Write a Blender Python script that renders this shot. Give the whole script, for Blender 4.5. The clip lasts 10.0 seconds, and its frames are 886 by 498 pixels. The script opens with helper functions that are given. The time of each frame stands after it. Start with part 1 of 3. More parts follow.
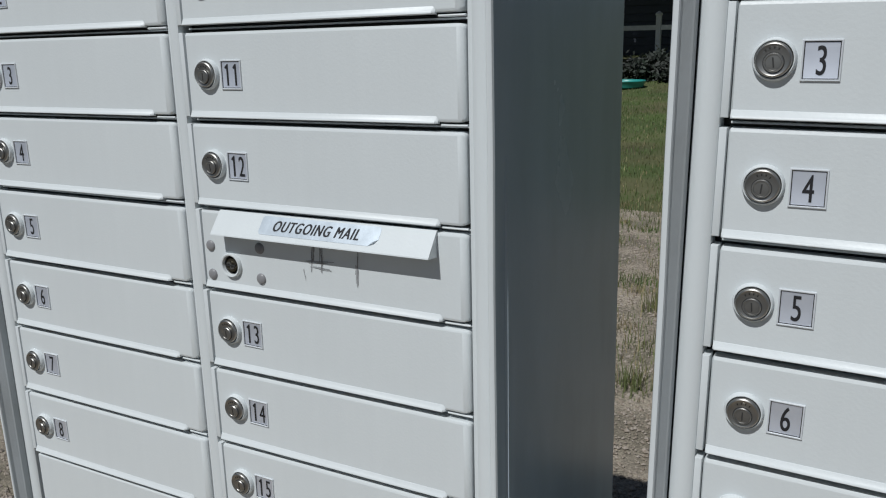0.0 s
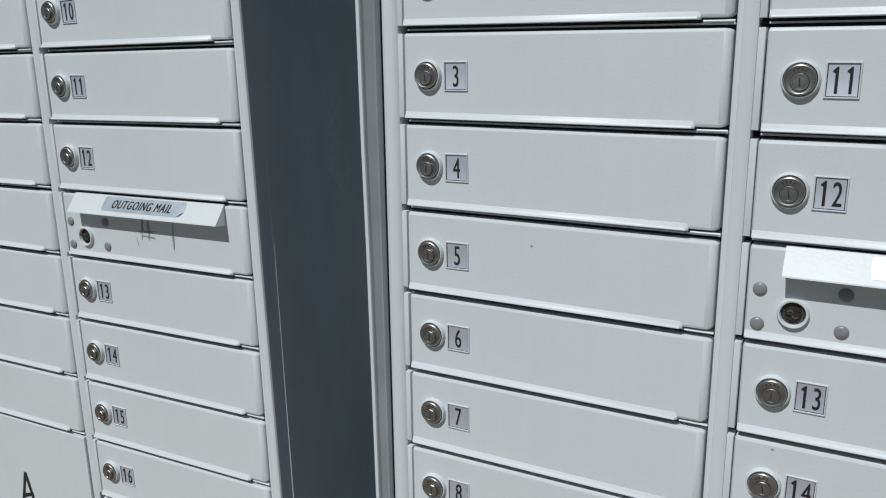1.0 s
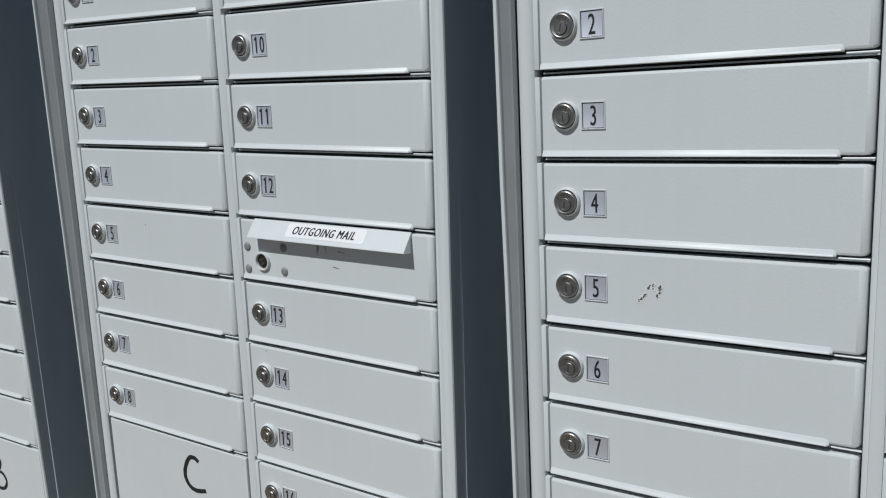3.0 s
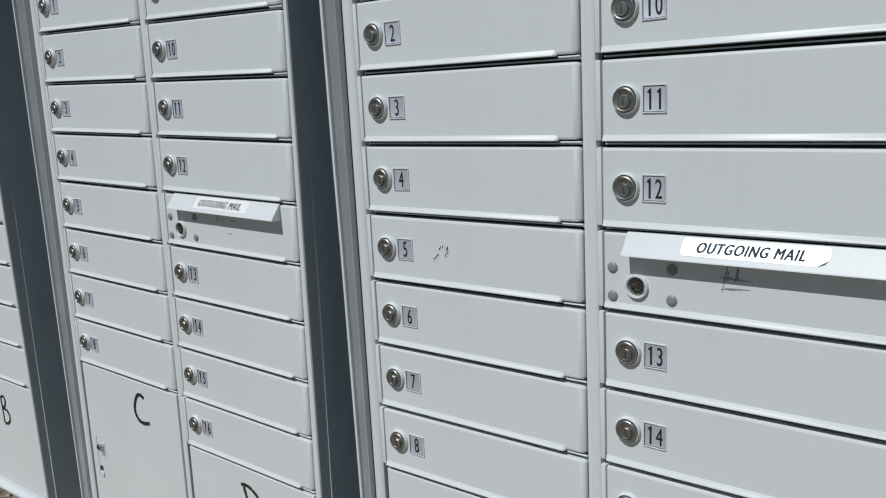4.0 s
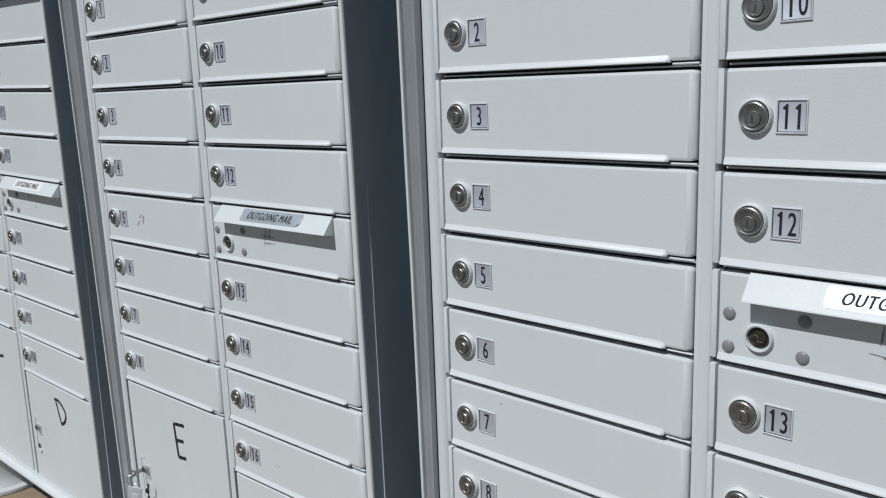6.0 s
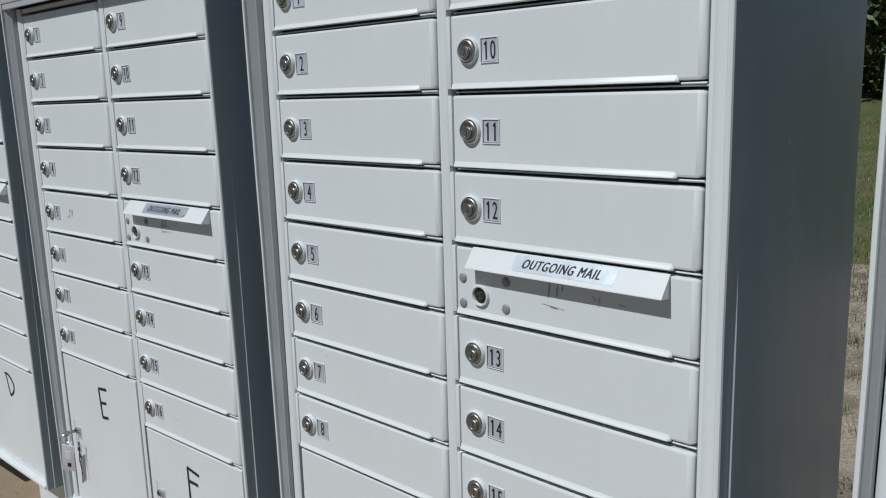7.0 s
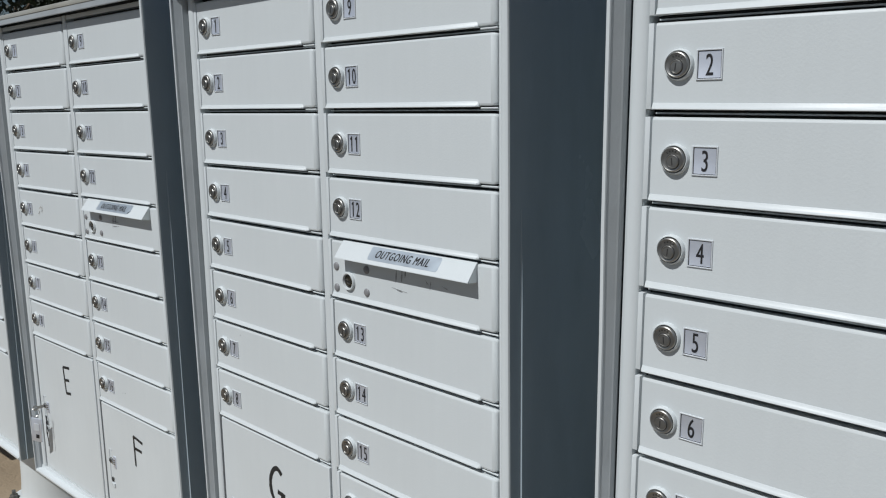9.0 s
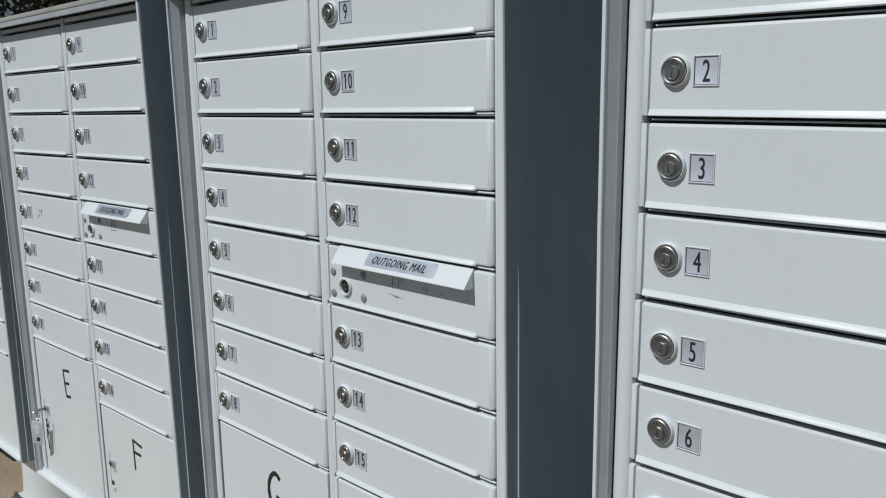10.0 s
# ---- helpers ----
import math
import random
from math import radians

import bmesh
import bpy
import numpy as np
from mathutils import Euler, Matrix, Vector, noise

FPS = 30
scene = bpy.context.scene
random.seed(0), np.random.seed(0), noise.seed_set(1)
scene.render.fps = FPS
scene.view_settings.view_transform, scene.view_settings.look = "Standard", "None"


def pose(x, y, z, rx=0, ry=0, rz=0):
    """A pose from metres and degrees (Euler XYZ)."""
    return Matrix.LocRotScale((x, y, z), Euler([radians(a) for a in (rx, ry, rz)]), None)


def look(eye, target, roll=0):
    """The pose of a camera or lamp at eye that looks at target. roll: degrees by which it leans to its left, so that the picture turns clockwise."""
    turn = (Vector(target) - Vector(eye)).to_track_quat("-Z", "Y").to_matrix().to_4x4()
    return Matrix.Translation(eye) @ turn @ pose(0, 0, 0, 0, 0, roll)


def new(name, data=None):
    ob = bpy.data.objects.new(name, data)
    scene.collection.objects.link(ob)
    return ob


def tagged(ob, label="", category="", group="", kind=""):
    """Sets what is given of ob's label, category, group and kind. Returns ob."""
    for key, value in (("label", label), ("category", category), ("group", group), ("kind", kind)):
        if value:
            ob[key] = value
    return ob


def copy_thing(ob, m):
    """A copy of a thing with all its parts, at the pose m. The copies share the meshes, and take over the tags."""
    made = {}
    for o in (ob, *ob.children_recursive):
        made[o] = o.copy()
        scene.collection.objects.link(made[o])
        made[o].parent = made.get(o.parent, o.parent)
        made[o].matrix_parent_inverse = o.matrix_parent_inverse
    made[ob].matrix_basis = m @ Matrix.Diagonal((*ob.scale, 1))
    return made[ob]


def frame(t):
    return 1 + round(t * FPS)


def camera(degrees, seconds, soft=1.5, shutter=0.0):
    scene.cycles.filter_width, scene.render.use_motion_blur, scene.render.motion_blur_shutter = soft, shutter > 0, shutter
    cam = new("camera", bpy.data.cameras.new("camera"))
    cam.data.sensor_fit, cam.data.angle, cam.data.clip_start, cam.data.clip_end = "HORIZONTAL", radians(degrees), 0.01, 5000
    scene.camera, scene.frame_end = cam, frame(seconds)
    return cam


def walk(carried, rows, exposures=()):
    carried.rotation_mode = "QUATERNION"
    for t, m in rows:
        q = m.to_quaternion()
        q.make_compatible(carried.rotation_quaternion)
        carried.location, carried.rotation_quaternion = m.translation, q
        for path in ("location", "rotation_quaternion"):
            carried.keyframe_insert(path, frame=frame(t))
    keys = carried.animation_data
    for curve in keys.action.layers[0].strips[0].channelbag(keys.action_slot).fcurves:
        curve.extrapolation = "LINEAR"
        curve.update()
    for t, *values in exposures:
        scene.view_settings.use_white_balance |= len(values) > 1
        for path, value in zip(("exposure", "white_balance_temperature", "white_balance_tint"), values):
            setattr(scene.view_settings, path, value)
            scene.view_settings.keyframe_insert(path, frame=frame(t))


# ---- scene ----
cam = camera(56.29, 10.0, soft=1.15)

# seconds, x, y, z, yaw, pitch, roll
PATH = [
    (0.0, 0.9657, -0.6571, 1.2781, 28.63, -13.91, 1.18),
    (0.2, 1.0241, -0.6868, 1.2949, 28.48, -14.76, 1.53),
    (0.5, 1.1319, -0.7406, 1.2875, 28.36, -14.21, 1.46),
    (0.7, 1.2071, -0.7596, 1.2860, 28.43, -13.97, 1.37),
    (1.0, 1.3086, -0.7511, 1.2888, 28.22, -13.62, 1.38),
    (1.2, 1.3831, -0.7351, 1.2776, 28.11, -13.24, 1.64),
    (1.5, 1.5140, -0.7239, 1.2581, 29.76, -11.89, 1.56),
    (1.7, 1.5966, -0.7262, 1.2554, 30.24, -11.81, 1.39),
    (2.0, 1.7167, -0.7437, 1.2631, 29.97, -12.17, 1.55),
    (2.2, 1.7873, -0.7747, 1.2571, 29.91, -12.15, 1.58),
    (2.5, 1.9126, -0.8217, 1.2584, 30.68, -11.78, 1.93),
    (2.7, 1.9794, -0.8367, 1.2769, 31.63, -11.26, 2.09),
    (3.0, 2.0845, -0.8239, 1.2841, 32.10, -11.01, 2.21),
    (3.2, 2.1624, -0.8045, 1.2765, 32.65, -10.81, 2.25),
    (4.3, 2.5774, -0.8313, 1.2790, 38.98, -11.30, 2.31),
    (4.5, 2.6519, -0.8497, 1.2840, 39.20, -11.06, 2.21),
    (4.8, 2.7501, -0.8437, 1.2962, 39.18, -11.24, 2.22),
    (5.0, 2.8115, -0.8124, 1.2936, 39.35, -11.07, 2.10),
    (5.2, 2.8923, -0.7834, 1.2822, 39.92, -10.95, 1.83),
    (5.5, 3.0161, -0.7490, 1.2815, 41.21, -11.31, 1.62),
    (5.8, 3.1240, -0.7364, 1.2893, 41.11, -11.29, 1.60),
    (6.0, 3.2085, -0.7447, 1.2933, 40.90, -11.46, 1.71),
    (6.2, 3.2936, -0.7540, 1.2811, 41.08, -11.45, 1.85),
    (7.3, 3.6621, -0.7928, 1.3102, 40.79, -10.35, 1.04),
    (7.5, 3.7257, -0.7844, 1.3018, 41.23, -10.09, 0.64),
    (7.8, 3.8053, -0.7788, 1.3037, 41.33, -10.31, 0.59),
    (8.0, 3.8269, -0.7758, 1.3107, 41.59, -10.22, 0.57),
    (8.5, 3.8418, -0.8001, 1.3233, 41.68, -10.27, 0.60),
    (9.0, 3.8583, -0.7975, 1.3167, 42.18, -10.27, 0.48),
    (9.5, 3.8615, -0.7929, 1.3203, 42.52, -10.50, 0.44),
    (10.0, 3.8594, -0.7832, 1.3258, 42.46, -10.42, 0.64),
]
walk(cam, [(t, pose(x, y, z, 90 + pitch, roll, yaw)) for t, x, y, z, yaw, pitch, roll in PATH],
     [(0, -0.70, 6050, 9), (1, -0.72, 6050, 9), (1.5, -0.90, 6050, 9), (2, -1.0, 6050, 9), (2.5, -0.88, 6050, 9), (3, -0.76, 6050, 9), (4.5, -0.70, 6050, 9), (7.5, -0.62, 6050, 9), (10, -0.64, 6050, 9)])

# ---- daylight ----
SUN_WAY = Vector((0.13, 1.0, -1.25)).normalized()
sun = new("sun", bpy.data.lights.new("sun", "SUN"))
sun.data.energy, sun.data.angle, sun.data.color = 5.0, radians(0.53), (1.0, 0.965, 0.90)
sun.matrix_world = look((0, -4, 6), Vector((0, -4, 6)) + SUN_WAY)
world = bpy.data.worlds.new("sky")
scene.world = world
world.use_nodes = True
wt = world.node_tree
sky = wt.nodes.new("ShaderNodeTexSky")
sky.sky_type, sky.sun_disc = "NISHITA", False
sky.sun_elevation = math.asin(-SUN_WAY.z)
sky.sun_rotation = math.atan2(-SUN_WAY.x, -SUN_WAY.y)
wt.nodes["Background"].inputs[1].default_value = 0.042
wt.links.new(sky.outputs[0], wt.nodes["Background"].inputs[0])


# ---- materials ----
def material(name, color, rough=0.5, metal=0.0, spread=0.06, scale=8.0, grain=220.0, bump=0.05, spec=0.5, coat=0.0, second=None, mix_scale=2.0, deep=0.001, streak=0.0):
    """A surface with large stains and fine grain, in object space."""
    m = bpy.data.materials.new(name)
    m.use_nodes = True
    nt = m.node_tree
    b = nt.nodes["Principled BSDF"]
    b.inputs["Roughness"].default_value, b.inputs["Metallic"].default_value = rough, metal
    b.inputs["Specular IOR Level"].default_value = spec
    b.inputs["Coat Weight"].default_value = coat
    co = nt.nodes.new("ShaderNodeTexCoord")
    big, fine = nt.nodes.new("ShaderNodeTexNoise"), nt.nodes.new("ShaderNodeTexNoise")
    big.inputs["Scale"].default_value, big.inputs["Detail"].default_value = scale, 5
    fine.inputs["Scale"].default_value, fine.inputs["Detail"].default_value = grain, 3
    for n in (big, fine):
        nt.links.new(co.outputs["Object"], n.inputs["Vector"])
    ramp = nt.nodes.new("ShaderNodeMapRange")
    ramp.inputs["From Min"].default_value, ramp.inputs["From Max"].default_value = 0.3, 0.7
    ramp.inputs["To Min"].default_value, ramp.inputs["To Max"].default_value = 1 - spread, 1 + spread
    nt.links.new(big.outputs[0], ramp.inputs["Value"])
    mul = nt.nodes.new("ShaderNodeVectorMath")
    mul.operation = "SCALE"
    if second:
        patch = nt.nodes.new("ShaderNodeTexNoise")
        patch.inputs["Scale"].default_value, patch.inputs["Detail"].default_value = mix_scale, 6
        nt.links.new(co.outputs["Object"], patch.inputs["Vector"])
        pr = nt.nodes.new("ShaderNodeMapRange")
        pr.inputs["From Min"].default_value, pr.inputs["From Max"].default_value = 0.42, 0.6
        nt.links.new(patch.outputs[0], pr.inputs["Value"])
        mx = nt.nodes.new("ShaderNodeMix")
        mx.data_type = "RGBA"
        mx.inputs["A"].default_value, mx.inputs["B"].default_value = (*color, 1), (*second, 1)
        nt.links.new(pr.outputs[0], mx.inputs["Factor"])
        nt.links.new(mx.outputs["Result"], mul.inputs[0])
    else:
        mul.inputs[0].default_value = color
    if streak:
        mp, st, sr, pm = nt.nodes.new("ShaderNodeMapping"), nt.nodes.new("ShaderNodeTexNoise"), nt.nodes.new("ShaderNodeMapRange"), nt.nodes.new("ShaderNodeMath")
        mp.inputs["Scale"].default_value = (70, 20, 5)
        st.inputs["Scale"].default_value, st.inputs["Detail"].default_value = 1.0, 4
        sr.inputs["From Min"].default_value, sr.inputs["From Max"].default_value = 0.35, 0.62
        sr.inputs["To Min"].default_value, sr.inputs["To Max"].default_value = 1 - streak, 1.0
        pm.operation = "MULTIPLY"
        nt.links.new(co.outputs["Object"], mp.inputs["Vector"])
        nt.links.new(mp.outputs[0], st.inputs["Vector"])
        nt.links.new(st.outputs[0], sr.inputs["Value"])
        nt.links.new(sr.outputs[0], pm.inputs[0])
        nt.links.new(ramp.outputs[0], pm.inputs[1])
        nt.links.new(pm.outputs[0], mul.inputs["Scale"])
    else:
        nt.links.new(ramp.outputs[0], mul.inputs["Scale"])
    nt.links.new(mul.outputs[0], b.inputs["Base Color"])
    rr = nt.nodes.new("ShaderNodeMapRange")
    rr.inputs["To Min"].default_value, rr.inputs["To Max"].default_value = max(0.02, rough - 0.08), rough + 0.08
    nt.links.new(big.outputs[0], rr.inputs["Value"])
    nt.links.new(rr.outputs[0], b.inputs["Roughness"])
    bp = nt.nodes.new("ShaderNodeBump")
    bp.inputs["Strength"].default_value, bp.inputs["Distance"].default_value = bump, deep
    nt.links.new(fine.outputs[0], bp.inputs["Height"])
    nt.links.new(bp.outputs[0], b.inputs["Normal"])
    return m


PAINT = material("powder coat", (0.66, 0.70, 0.715), 0.42, spread=0.025, scale=5, grain=330, bump=0.26, streak=0.014, deep=0.0006)
# Darker, bluer copy of the white coat, with the side walls' shade in its colour.
SHELL = material("shaded shell coat", (0.42, 0.50, 0.55), 0.25, streak=0.10, spread=0.05, scale=4, grain=420, bump=0.15, deep=0.0006)
NICKEL = material("nickel", (0.37, 0.365, 0.35), 0.38, metal=1.0, spread=0.12, scale=60, grain=900, bump=0.1, deep=0.0003)
DARK = material("keyway", (0.03, 0.03, 0.03), 0.6, spread=0.1)
BRASS = material("brass", (0.13, 0.115, 0.085), 0.45, metal=1.0, spread=0.15, scale=90)
TAG = material("silvered tag card", (0.84, 0.885, 0.98), 0.55, metal=0.86, spread=0.03, scale=30, grain=300, bump=0.03, coat=0.2)
RIM = material("tag rim", (0.60, 0.63, 0.66), 0.35, spread=0.05, scale=40)
INK = material("ink", (0.012, 0.012, 0.015), 0.7, spread=0.2, scale=80)
MARKER = material("marker", (0.014, 0.016, 0.018), 0.5, spread=0.3, scale=60)
DECAL = material("silvered decal", (0.575, 0.64, 0.70), 0.48, metal=0.8, spread=0.07, scale=45, grain=120, bump=0.06, deep=0.002, coat=0.2)
DECAL_NEW = material("fresh decal", (0.83, 0.84, 0.86), 0.4, spread=0.03, scale=45, grain=150, bump=0.1)
RIVET = material("rivet paint", (0.24, 0.24, 0.25), 0.35, spread=0.06, scale=90)
SCUFF = material("scuff", (0.25, 0.255, 0.265), 0.6, spread=0.3, scale=120)
PRIMER = material("pale primer", (0.74, 0.75, 0.74), 0.7, spread=0.08, scale=200)
CHIP = material("bare chip", (0.10, 0.10, 0.09), 0.5, spread=0.3, scale=200)
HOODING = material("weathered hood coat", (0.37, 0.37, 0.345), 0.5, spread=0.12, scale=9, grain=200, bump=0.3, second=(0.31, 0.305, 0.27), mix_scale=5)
# Greyer coat that puts self-shadow into the left inner lip; also colours the hood's lower band.
LIP = material("greyed lip coat", (0.415, 0.45, 0.475), 0.45, spread=0.10, scale=9, grain=200, bump=0.3, second=(0.38, 0.405, 0.42), mix_scale=5)
GAP_SHADE = material("gap shade backing", (0.13, 0.135, 0.14), 0.6, spread=0.1)


# ---- mesh helpers ----
def finish(bm, name, mats, sharp=38.0):
    bmesh.ops.recalc_face_normals(bm, faces=bm.faces)
    curved = name in ("stile", "pedestal", "trunk", "stem", "ground", "wading_pool")
    for fc in bm.faces:
        fc.smooth = curved or fc.calc_area() < (5e-4 if name in ("side_panel", "hood") else 2e-3)
    for e in bm.edges:
        if len(e.link_faces) == 2 and e.calc_face_angle(0) > radians(sharp):
            e.smooth = False
    me = bpy.data.meshes.new(name)
    bm.to_mesh(me)
    bm.free()
    for m in mats:
        me.materials.append(m)
    return me


def part(name, data, mats, parent, label="", at=None):
    me = finish(data, name, mats) if isinstance(data, bmesh.types.BMesh) else data
    ob = new(name, me)
    ob.parent = parent
    if at is not None:
        ob.matrix_basis = at
    return tagged(ob, label)


def loft(bm, rings, mat=0, caps=True):
    """Closed rings of equal count, joined in order."""
    vs = [[bm.verts.new(p) for p in r] for r in rings]
    n = len(vs[0])
    for a, b in zip(vs, vs[1:]):
        for i in range(n):
            bm.faces.new((a[i], a[(i + 1) % n], b[(i + 1) % n], b[i])).material_index = mat
    if caps:
        for r in (vs[0], vs[-1]):
            bm.faces.new(r).material_index = mat


def box(bm, x0, x1, y0, y1, z0, z1, r=0.0, mat=0):
    """A box whose vertical and horizontal rims on the y0 side are eased by r."""
    if r <= 0:
        loft(bm, [[(x0, y, z0), (x1, y, z0), (x1, y, z1), (x0, y, z1)] for y in (y0, y1)], mat)
        return
    loft(bm, [[(x0 + k, y, z0 + k), (x1 - k, y, z0 + k), (x1 - k, y, z1 - k), (x0 + k, y, z1 - k)]
              for y, k in ((y0, r), (y0 + 0.3 * r, 0.3 * r), (y0 + r, 0), (y1, 0))], mat)


def lathe(bm, prof, cx=0, cz=0, n=24, mat=0):
    """prof: (radius, y) pairs from the wall outwards; mats by pair where given as a third value."""
    rings = []
    for p in prof:
        rings.append([(cx + p[0] * math.cos(2 * math.pi * i / n), p[1], cz + p[0] * math.sin(2 * math.pi * i / n)) for i in range(n)])
    vs = [[bm.verts.new(q) for q in r] for r in rings]
    for k in range(len(prof) - 1):
        mi = prof[k + 1][2] if len(prof[k + 1]) > 2 else mat
        for i in range(n):
            bm.faces.new((vs[k][i], vs[k][(i + 1) % n], vs[k + 1][(i + 1) % n], vs[k + 1][i])).material_index = mi
    bm.faces.new(vs[-1]).material_index = prof[-1][2] if len(prof[-1]) > 2 else mat


def lettering(bm, text, cx, cz, y, height, squeeze, mat, slant=0.0, m=None, spacing=1.0):
    """Flat letters of the built-in font, standing in the plane y, centred at cx, cz."""
    cu = bpy.data.curves.new("letters", "FONT")
    cu.body, cu.align_x, cu.align_y, cu.size, cu.space_character = text, "CENTER", "CENTER", height / 0.72, spacing
    cu.resolution_u = 4
    ob = bpy.data.objects.new("letters", cu)
    scene.collection.objects.link(ob)
    bpy.context.view_layer.update()
    me = bpy.data.meshes.new_from_object(ob.evaluated_get(bpy.context.evaluated_depsgraph_get()))
    xs = [v.co.x for v in me.vertices]
    ys = [v.co.y for v in me.vertices]
    ox, oy = (min(xs) + max(xs)) / 2, (min(ys) + max(ys)) / 2
    vs = []
    for v in me.vertices:
        px, pz = (v.co.x - ox) * squeeze + slant * (v.co.y - oy), v.co.y - oy
        p = Vector((cx + px, y, cz + pz)) if m is None else m @ Vector((px, pz, 0))
        vs.append(bm.verts.new(p))
    for pl in me.polygons:
        try:
            bm.faces.new([vs[i] for i in pl.vertices]).material_index = mat
        except ValueError:
            pass
    bpy.data.objects.remove(ob)
    bpy.data.meshes.remove(me)
    bpy.data.curves.remove(cu)


def stroke(bm, pts, w, y, mat=0, depth=0.0003, seed=0):
    """A drawn line of uneven width on the plane y."""
    rnd = random.Random(seed)
    path = []
    ends = [pts[0]] + list(pts) + [pts[-1]]
    for o, a, b, e in zip(ends, ends[1:], ends[2:], ends[3:]):
        for k in range(5):
            t = k / 5
            path.append(tuple(0.5 * (2 * a[i] + (b[i] - o[i]) * t + (2 * o[i] - 5 * a[i] + 4 * b[i] - e[i]) * t * t + (3 * a[i] - o[i] - 3 * b[i] + e[i]) * t ** 3) for i in (0, 1)))
    path.append(pts[-1])
    left, right = [], []
    for i, p in enumerate(path):
        a, b = path[max(i - 1, 0)], path[min(i + 1, len(path) - 1)]
        dx, dz = b[0] - a[0], b[1] - a[1]
        ln = math.hypot(dx, dz) or 1
        ww = w * (0.9 + 0.2 * rnd.random()) / 2
        left.append(bm.verts.new((p[0] - dz / ln * ww, y, p[1] + dx / ln * ww)))
        right.append(bm.verts.new((p[0] + dz / ln * ww, y, p[1] - dx / ln * ww)))
    for i in range(len(path) - 1):
        bm.faces.new((left[i], left[i + 1], right[i + 1], right[i])).material_index = mat


# ---- mailbox unit: x along the face, y into the cabinet, z up from the first tag ----
PITCH, COL2 = 0.0945, 0.358
DOOR_L, DOOR_R, DOOR_T, DOOR_B = -0.0615, 0.2690, 0.0431, -0.0428
LIP_END = 0.2415
XL, XR, BACK = -0.1045, 0.6645, 0.345
TOP, BOTTOM = 0.0825, -1.0915
ROWS2 = [-r * PITCH for r in range(4)] + [-r * PITCH - 0.0926 for r in range(4, 8)]
OUT_Z = -0.3772


def front_of(z):
    """How far the cabinet's side lip stands out in front of the doors."""
    return 0.017 + 0.011 * (z - BOTTOM) / (TOP - BOTTOM)


def door_mesh(name, top=DOOR_T, bottom=DOOR_B, lip=True):
    bm = bmesh.new()
    rings = []
    for x, back, ease in ((DOOR_L, 0.004, 0.003), (DOOR_L + 0.0008, 0.001, 0.0012), (DOOR_L + 0.002, 0, 0), (DOOR_R - 0.0075, 0, 0),
                          (DOOR_R - 0.0048, 0.0004, 0.0003), (DOOR_R - 0.0026, 0.0014, 0.0008), (DOOR_R - 0.0010, 0.0032, 0.0016), (DOOR_R - 0.0002, 0.0056, 0.0026), (DOOR_R, 0.009, 0.004)):
        t, b = top - ease, bottom + ease
        rings.append([(x, 0.014, t), (x, back + 0.0030, t), (x, back + 0.0008, t - 0.0008), (x, back, t - 0.003),
                      (x, back, b + 0.003), (x, back + 0.0008, b + 0.0008), (x, back + 0.003, b), (x, 0.014, b)])
    loft(bm, rings)
    if lip:
        prof = [(0.002, -0.0366), (-0.0003, -0.0374), (-0.0011, -0.0390), (-0.0024, -0.0412), (-0.0034, -0.0424), (-0.0036, -0.0435), (-0.0030, -0.0441), (0.004, -0.0443)]
        loft(bm, [[(x, k * y + (1 - k) * 0.002, z) for y, z in prof] for x, k in ((DOOR_L + 0.001, 0.7), (DOOR_L + 0.0025, 1), (LIP_END - 0.0025, 1), (LIP_END, 0.45))])
    return finish(bm, name, [PAINT])


def lock_mesh():
    bm = bmesh.new()
    lathe(bm, [(0.0172, 0.001, 0), (0.0170, -0.0012, 0), (0.0160, -0.0044, 0), (0.0156, -0.0048, 0), (0.0150, -0.0048, 0), (0.0146, -0.0036, 0),
               (0.0144, -0.0030, 2), (0.0140, -0.0030, 2), (0.0139, -0.0062, 1), (0.0134, -0.0070, 1), (0.0124, -0.0074, 1), (0.0115, -0.0070, 1), (0.0040, -0.0069, 1)], n=28)
    # the plug sits a little low in the face
    lathe(bm, [(0.0083, -0.0062, 2), (0.0083, -0.0071, 2), (0.0077, -0.0071, 2), (0.0076, -0.0082, 1), (0.0071, -0.0087, 1), (0.0062, -0.0087, 1), (0.0058, -0.0082, 1), (0.0030, -0.0083, 1)], cz=-0.0022, n=24)
    box(bm, -0.0006, 0.0006, -0.00855, -0.0081, -0.0062, 0.0018, mat=2)
    for k in range(9):
        a = radians(46 + 11 * k)
        u, v = Vector((math.cos(a), 0, math.sin(a))), Vector((-math.sin(a), 0, math.cos(a)))
        c = u * 0.0092
        loft(bm, [[(c + u * p * 0.0008 + v * q * 0.0005 + Vector((0, y, 0)))[:] for p, q in ((-1, -1), (1, -1), (1, 1), (-1, 1))] for y in (-0.0069, -0.0074)], mat=1 + k % 2)
    return finish(bm, "lock", [PAINT, NICKEL, DARK])


def tag_mesh():
    bm = bmesh.new()
    w, h, r = 0.0136, 0.0149, 0.0013
    rings = [[(sx * (w - k), y, sz * (h - k)) for sx, sz in ((-1, -1), (1, -1), (1, 1), (-1, 1))] for k, y in ((0, 0.0006), (0, -0.0012), (0.0003, -0.0015), (r - 0.0003, -0.0015), (r, -0.0012), (r, -0.0004), (r + 0.0007, -0.0003))]
    loft(bm, rings, mat=1)
    for fc in bm.faces:
        if len(fc.verts) == 4 and all(abs(v.co.y + 0.0003) < 1e-6 for v in fc.verts):
            fc.material_index = 0
        elif all(v.co.y > -0.0005 and v.co.y < 0 for v in fc.verts):
            fc.material_index = 2
    return finish(bm, "number_tag", [TAG, RIM, INK])


